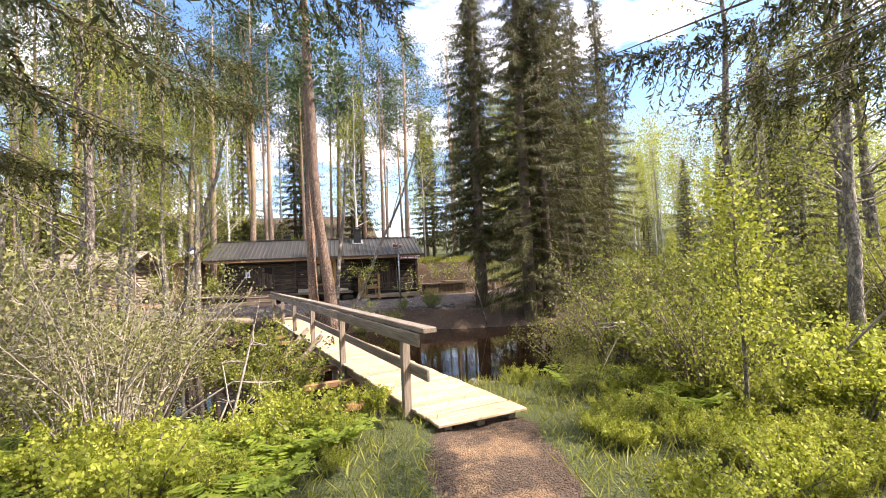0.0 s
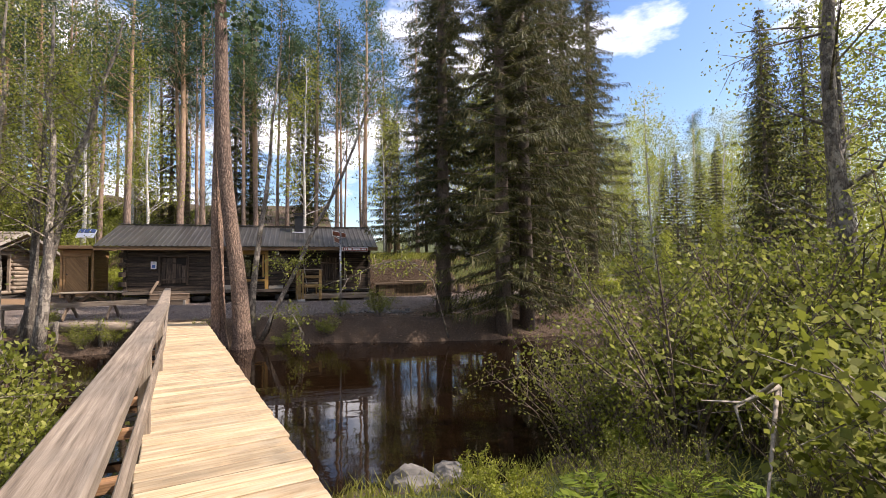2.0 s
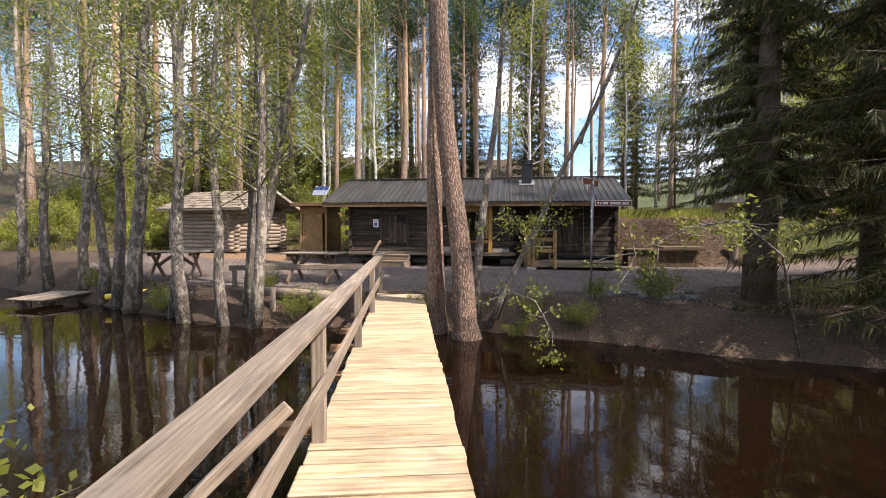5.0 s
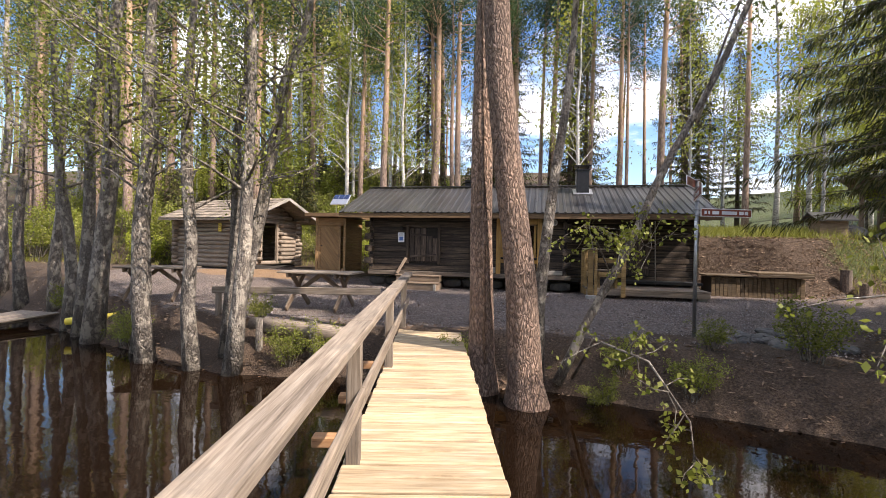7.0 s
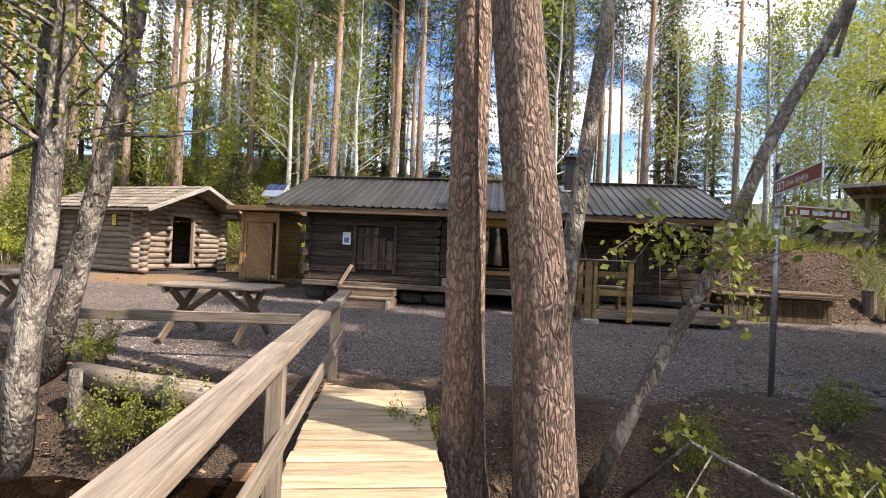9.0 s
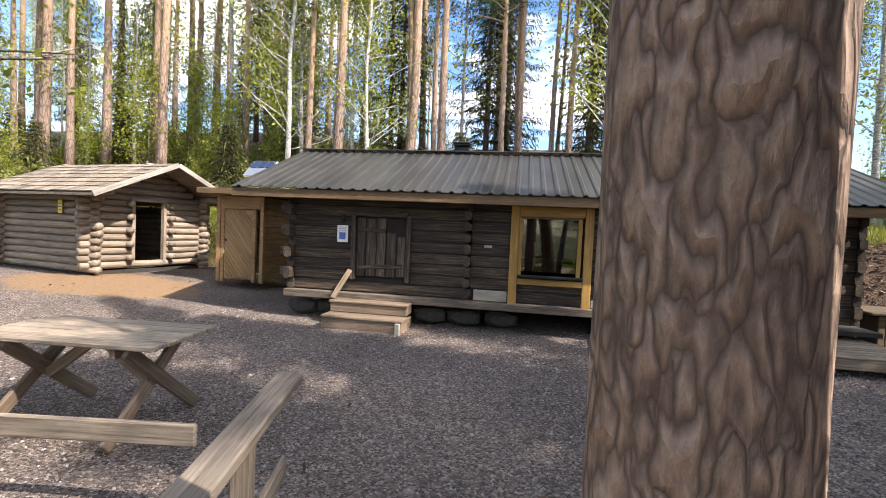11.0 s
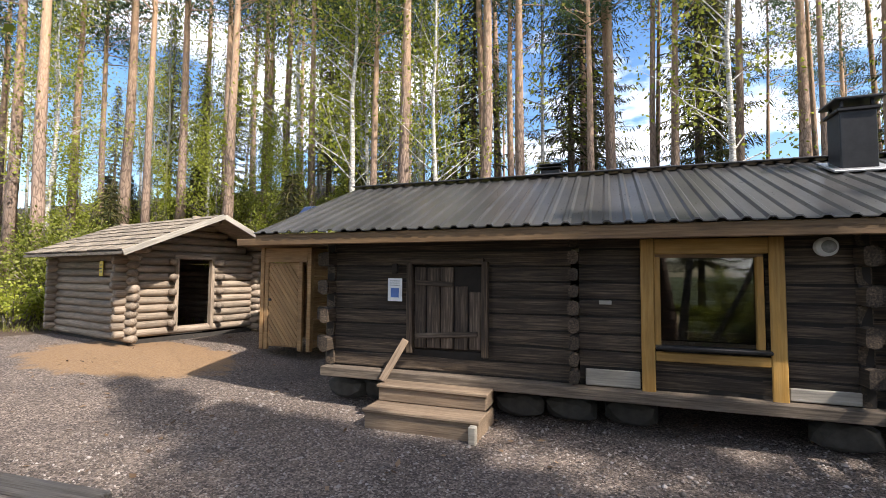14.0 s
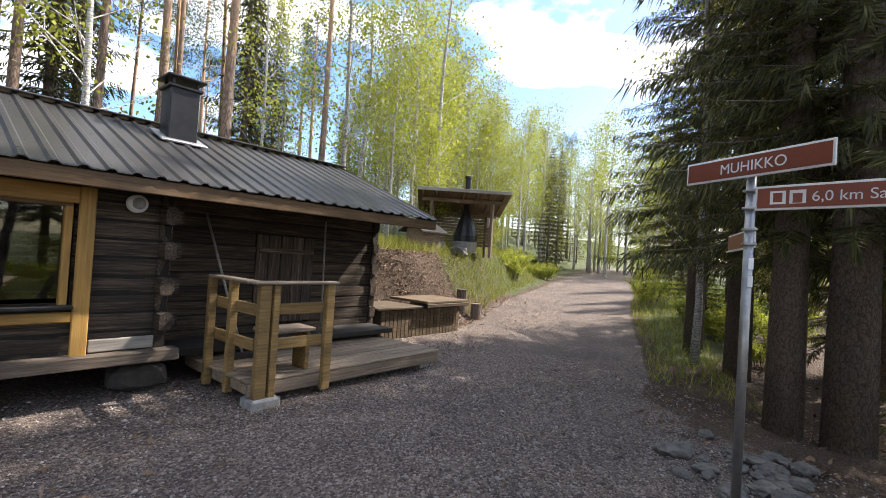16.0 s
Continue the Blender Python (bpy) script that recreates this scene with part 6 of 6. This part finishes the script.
# loose pebbles on the yard
n = 26000
px_, py_ = rg.uniform(-1.5, 12, n), rg.uniform(18.2, 24.4, n)
ok = (py_ - HILL(px_) < -0.3) & (py_ - FAR(px_) > 1.5)
px_, py_ = px_[ok], py_[ok]
n = len(px_)
s = rg.uniform(0.006, 0.017, n) * (1 + 0.8 * (rg.uniform(size=n) < 0.06))
octa = np.array([(1, 0, 0), (0, 1, 0), (-1, 0, 0), (0, -1, 0), (0, 0, 0.7), (0, 0, -0.7)])
tri = np.array([(0, 1, 4), (1, 2, 4), (2, 3, 4), (3, 0, 4), (1, 0, 5), (2, 1, 5), (3, 2, 5), (0, 3, 5)])
an = rg.uniform(0, 6.28, n)
rot = np.stack([np.stack([np.cos(an), -np.sin(an), 0 * an], 1), np.stack([np.sin(an), np.cos(an), 0 * an], 1), np.stack([0 * an, 0 * an, 1 + 0 * an], 1)], 1)
shp = octa[None] * rg.uniform(0.6, 1.3, (n, 1, 3)) * s[:, None, None]
V = np.einsum("nij,nkj->nki", rot, shp) + np.column_stack([px_, py_, height(px_, py_) + 0.004])[:, None, :]
F = (tri[None] + 6 * np.arange(n)[:, None, None]).reshape(-1, 3)
M_PEB = leaf("pebbles", (0.1, 0.08, 0.068), (0.24, 0.2, 0.175), (0.5, 0.44, 0.4), 0.0, 0.85)
tagged(new("yard_pebbles", quick_mesh("yard_pebbles", V.reshape(-1, 3), F, M_PEB)), "loose grey-brown pebbles on the gravel yard", "gravel", kind="stuff")

# fern fronds by the near bank
FERN = []
for s in range(3):
    rf = np.random.default_rng(60 + s)
    Ps, Ds, Ls = [], [], []
    for k in range(9):
        a = k * 0.7 + rf.uniform(-0.2, 0.2)
        o = np.array([math.cos(a), math.sin(a), 0])
        sd = np.array([-o[1], o[0], 0])
        q = np.linspace(0.1, 1, 16)
        line = np.outer(q * 0.38, o)
        line[:, 2] = 0.5 * q - 0.28 * q ** 2.4
        for g in (-1, 1):
            Ps.append(line)
            Ds.append(unit(np.outer(np.ones(16), sd * g + o * 0.35) + rf.normal(size=(16, 3)) * 0.1))
            Ls.append(0.15 * np.sin(np.pi * (0.15 + 0.8 * q)))
    P, D = np.concatenate(Ps), np.concatenate(Ds)
    W = unit(np.cross(D, np.array([[0, 0, 1.0]]) + rf.normal(size=D.shape) * 0.2))
    lv, lf = leaf_quads(P, D, W, np.concatenate(Ls), np.full(len(P), 0.032))
    FERN.append(quick_mesh("fern", lv, lf, L_FERN))
for _ in range(46):
    x, y = R.uniform(2.0, 5.9), R.uniform(2.4, 5.6)
    if R.random() < 0.1:
        x, y = R.uniform(8.2, 10), R.uniform(4.0, 7.4)
    elif x > 5.7 - max(0, 3.8 - y) * 0.6:
        continue
    ob = new("fern", R.choice(FERN))
    ob.matrix_basis = Matrix.Translation((x, y, ground_z(x, y))) @ Matrix.Rotation(R.uniform(0, 6.28), 4, "Z") @ Matrix.Scale(R.uniform(0.7, 1.2), 4)
    tagged(ob, "bright green fern on the near bank", "fern", "bank ferns")

# pale dead branches lying along the near bank
for i in range(34):
    rb = np.random.default_rng(500 + i)
    if i < 20:
        x = R.uniform(-1.5, 4.6)
        y = float(NEAR(x)) - R.uniform(0.2, 1.9)
    else:
        x = R.uniform(9.6, 12.8)
        y = R.uniform(4.4, 6.8)
    z = ground_z(x, y)
    a, up, L = rb.uniform(0, 6.28), rb.uniform(0.15, 0.75), rb.uniform(0.9, 2.2)
    d = np.array([math.cos(a), math.sin(a), up])
    p0 = np.array([x, y, z])
    p1 = p0 + d * L * 0.35 + rb.normal(size=3) * 0.07
    p2 = p1 + (d + np.array([0, 0, 0.35])) * L * 0.3 + rb.normal(size=3) * 0.12
    p3 = p2 + (d - np.array([0, 0, 0.3])) * L * 0.35 + rb.normal(size=3) * 0.12
    r = rb.uniform(0.014, 0.03)
    bits = [tube([p0 - [0, 0, 0.06], p1, p2, p3], [r, r * 0.85, r * 0.6, r * 0.2], 6, 0.1, R)]
    for q in (p1, p2, (p2 + p3) / 2):
        for _ in range(2):
            e = q + (d * 0.4 + rb.normal(size=3) * 0.6) * L * 0.25
            bits.append(tube([q, (q + e) / 2 + rb.normal(size=3) * 0.03, e], [r * 0.5, r * 0.35, r * 0.12], 4, 0, R, False))
    me = mesh_of("dead_branch", *merge(bits), M_DEAD, True)
    tagged(new("dead_branch", me), "bare bleached dead branch on the near bank", "branch", "dead branches")

# leafy herbs along the start of the path
for _ in range(90):
    y = R.uniform(1.3, 5.2)
    px = float(np.interp(y, [-5, 0, 2.6, 4.6], [5.0, 5.4, 6.4, 6.85]))
    x = px + R.choice((1, 1, 1, -1)) * R.uniform(0.95, 3.2)
    if y < float(NEAR(x)) - 0.3:
        bush("bright", x, y, R.uniform(0.14, 0.3))
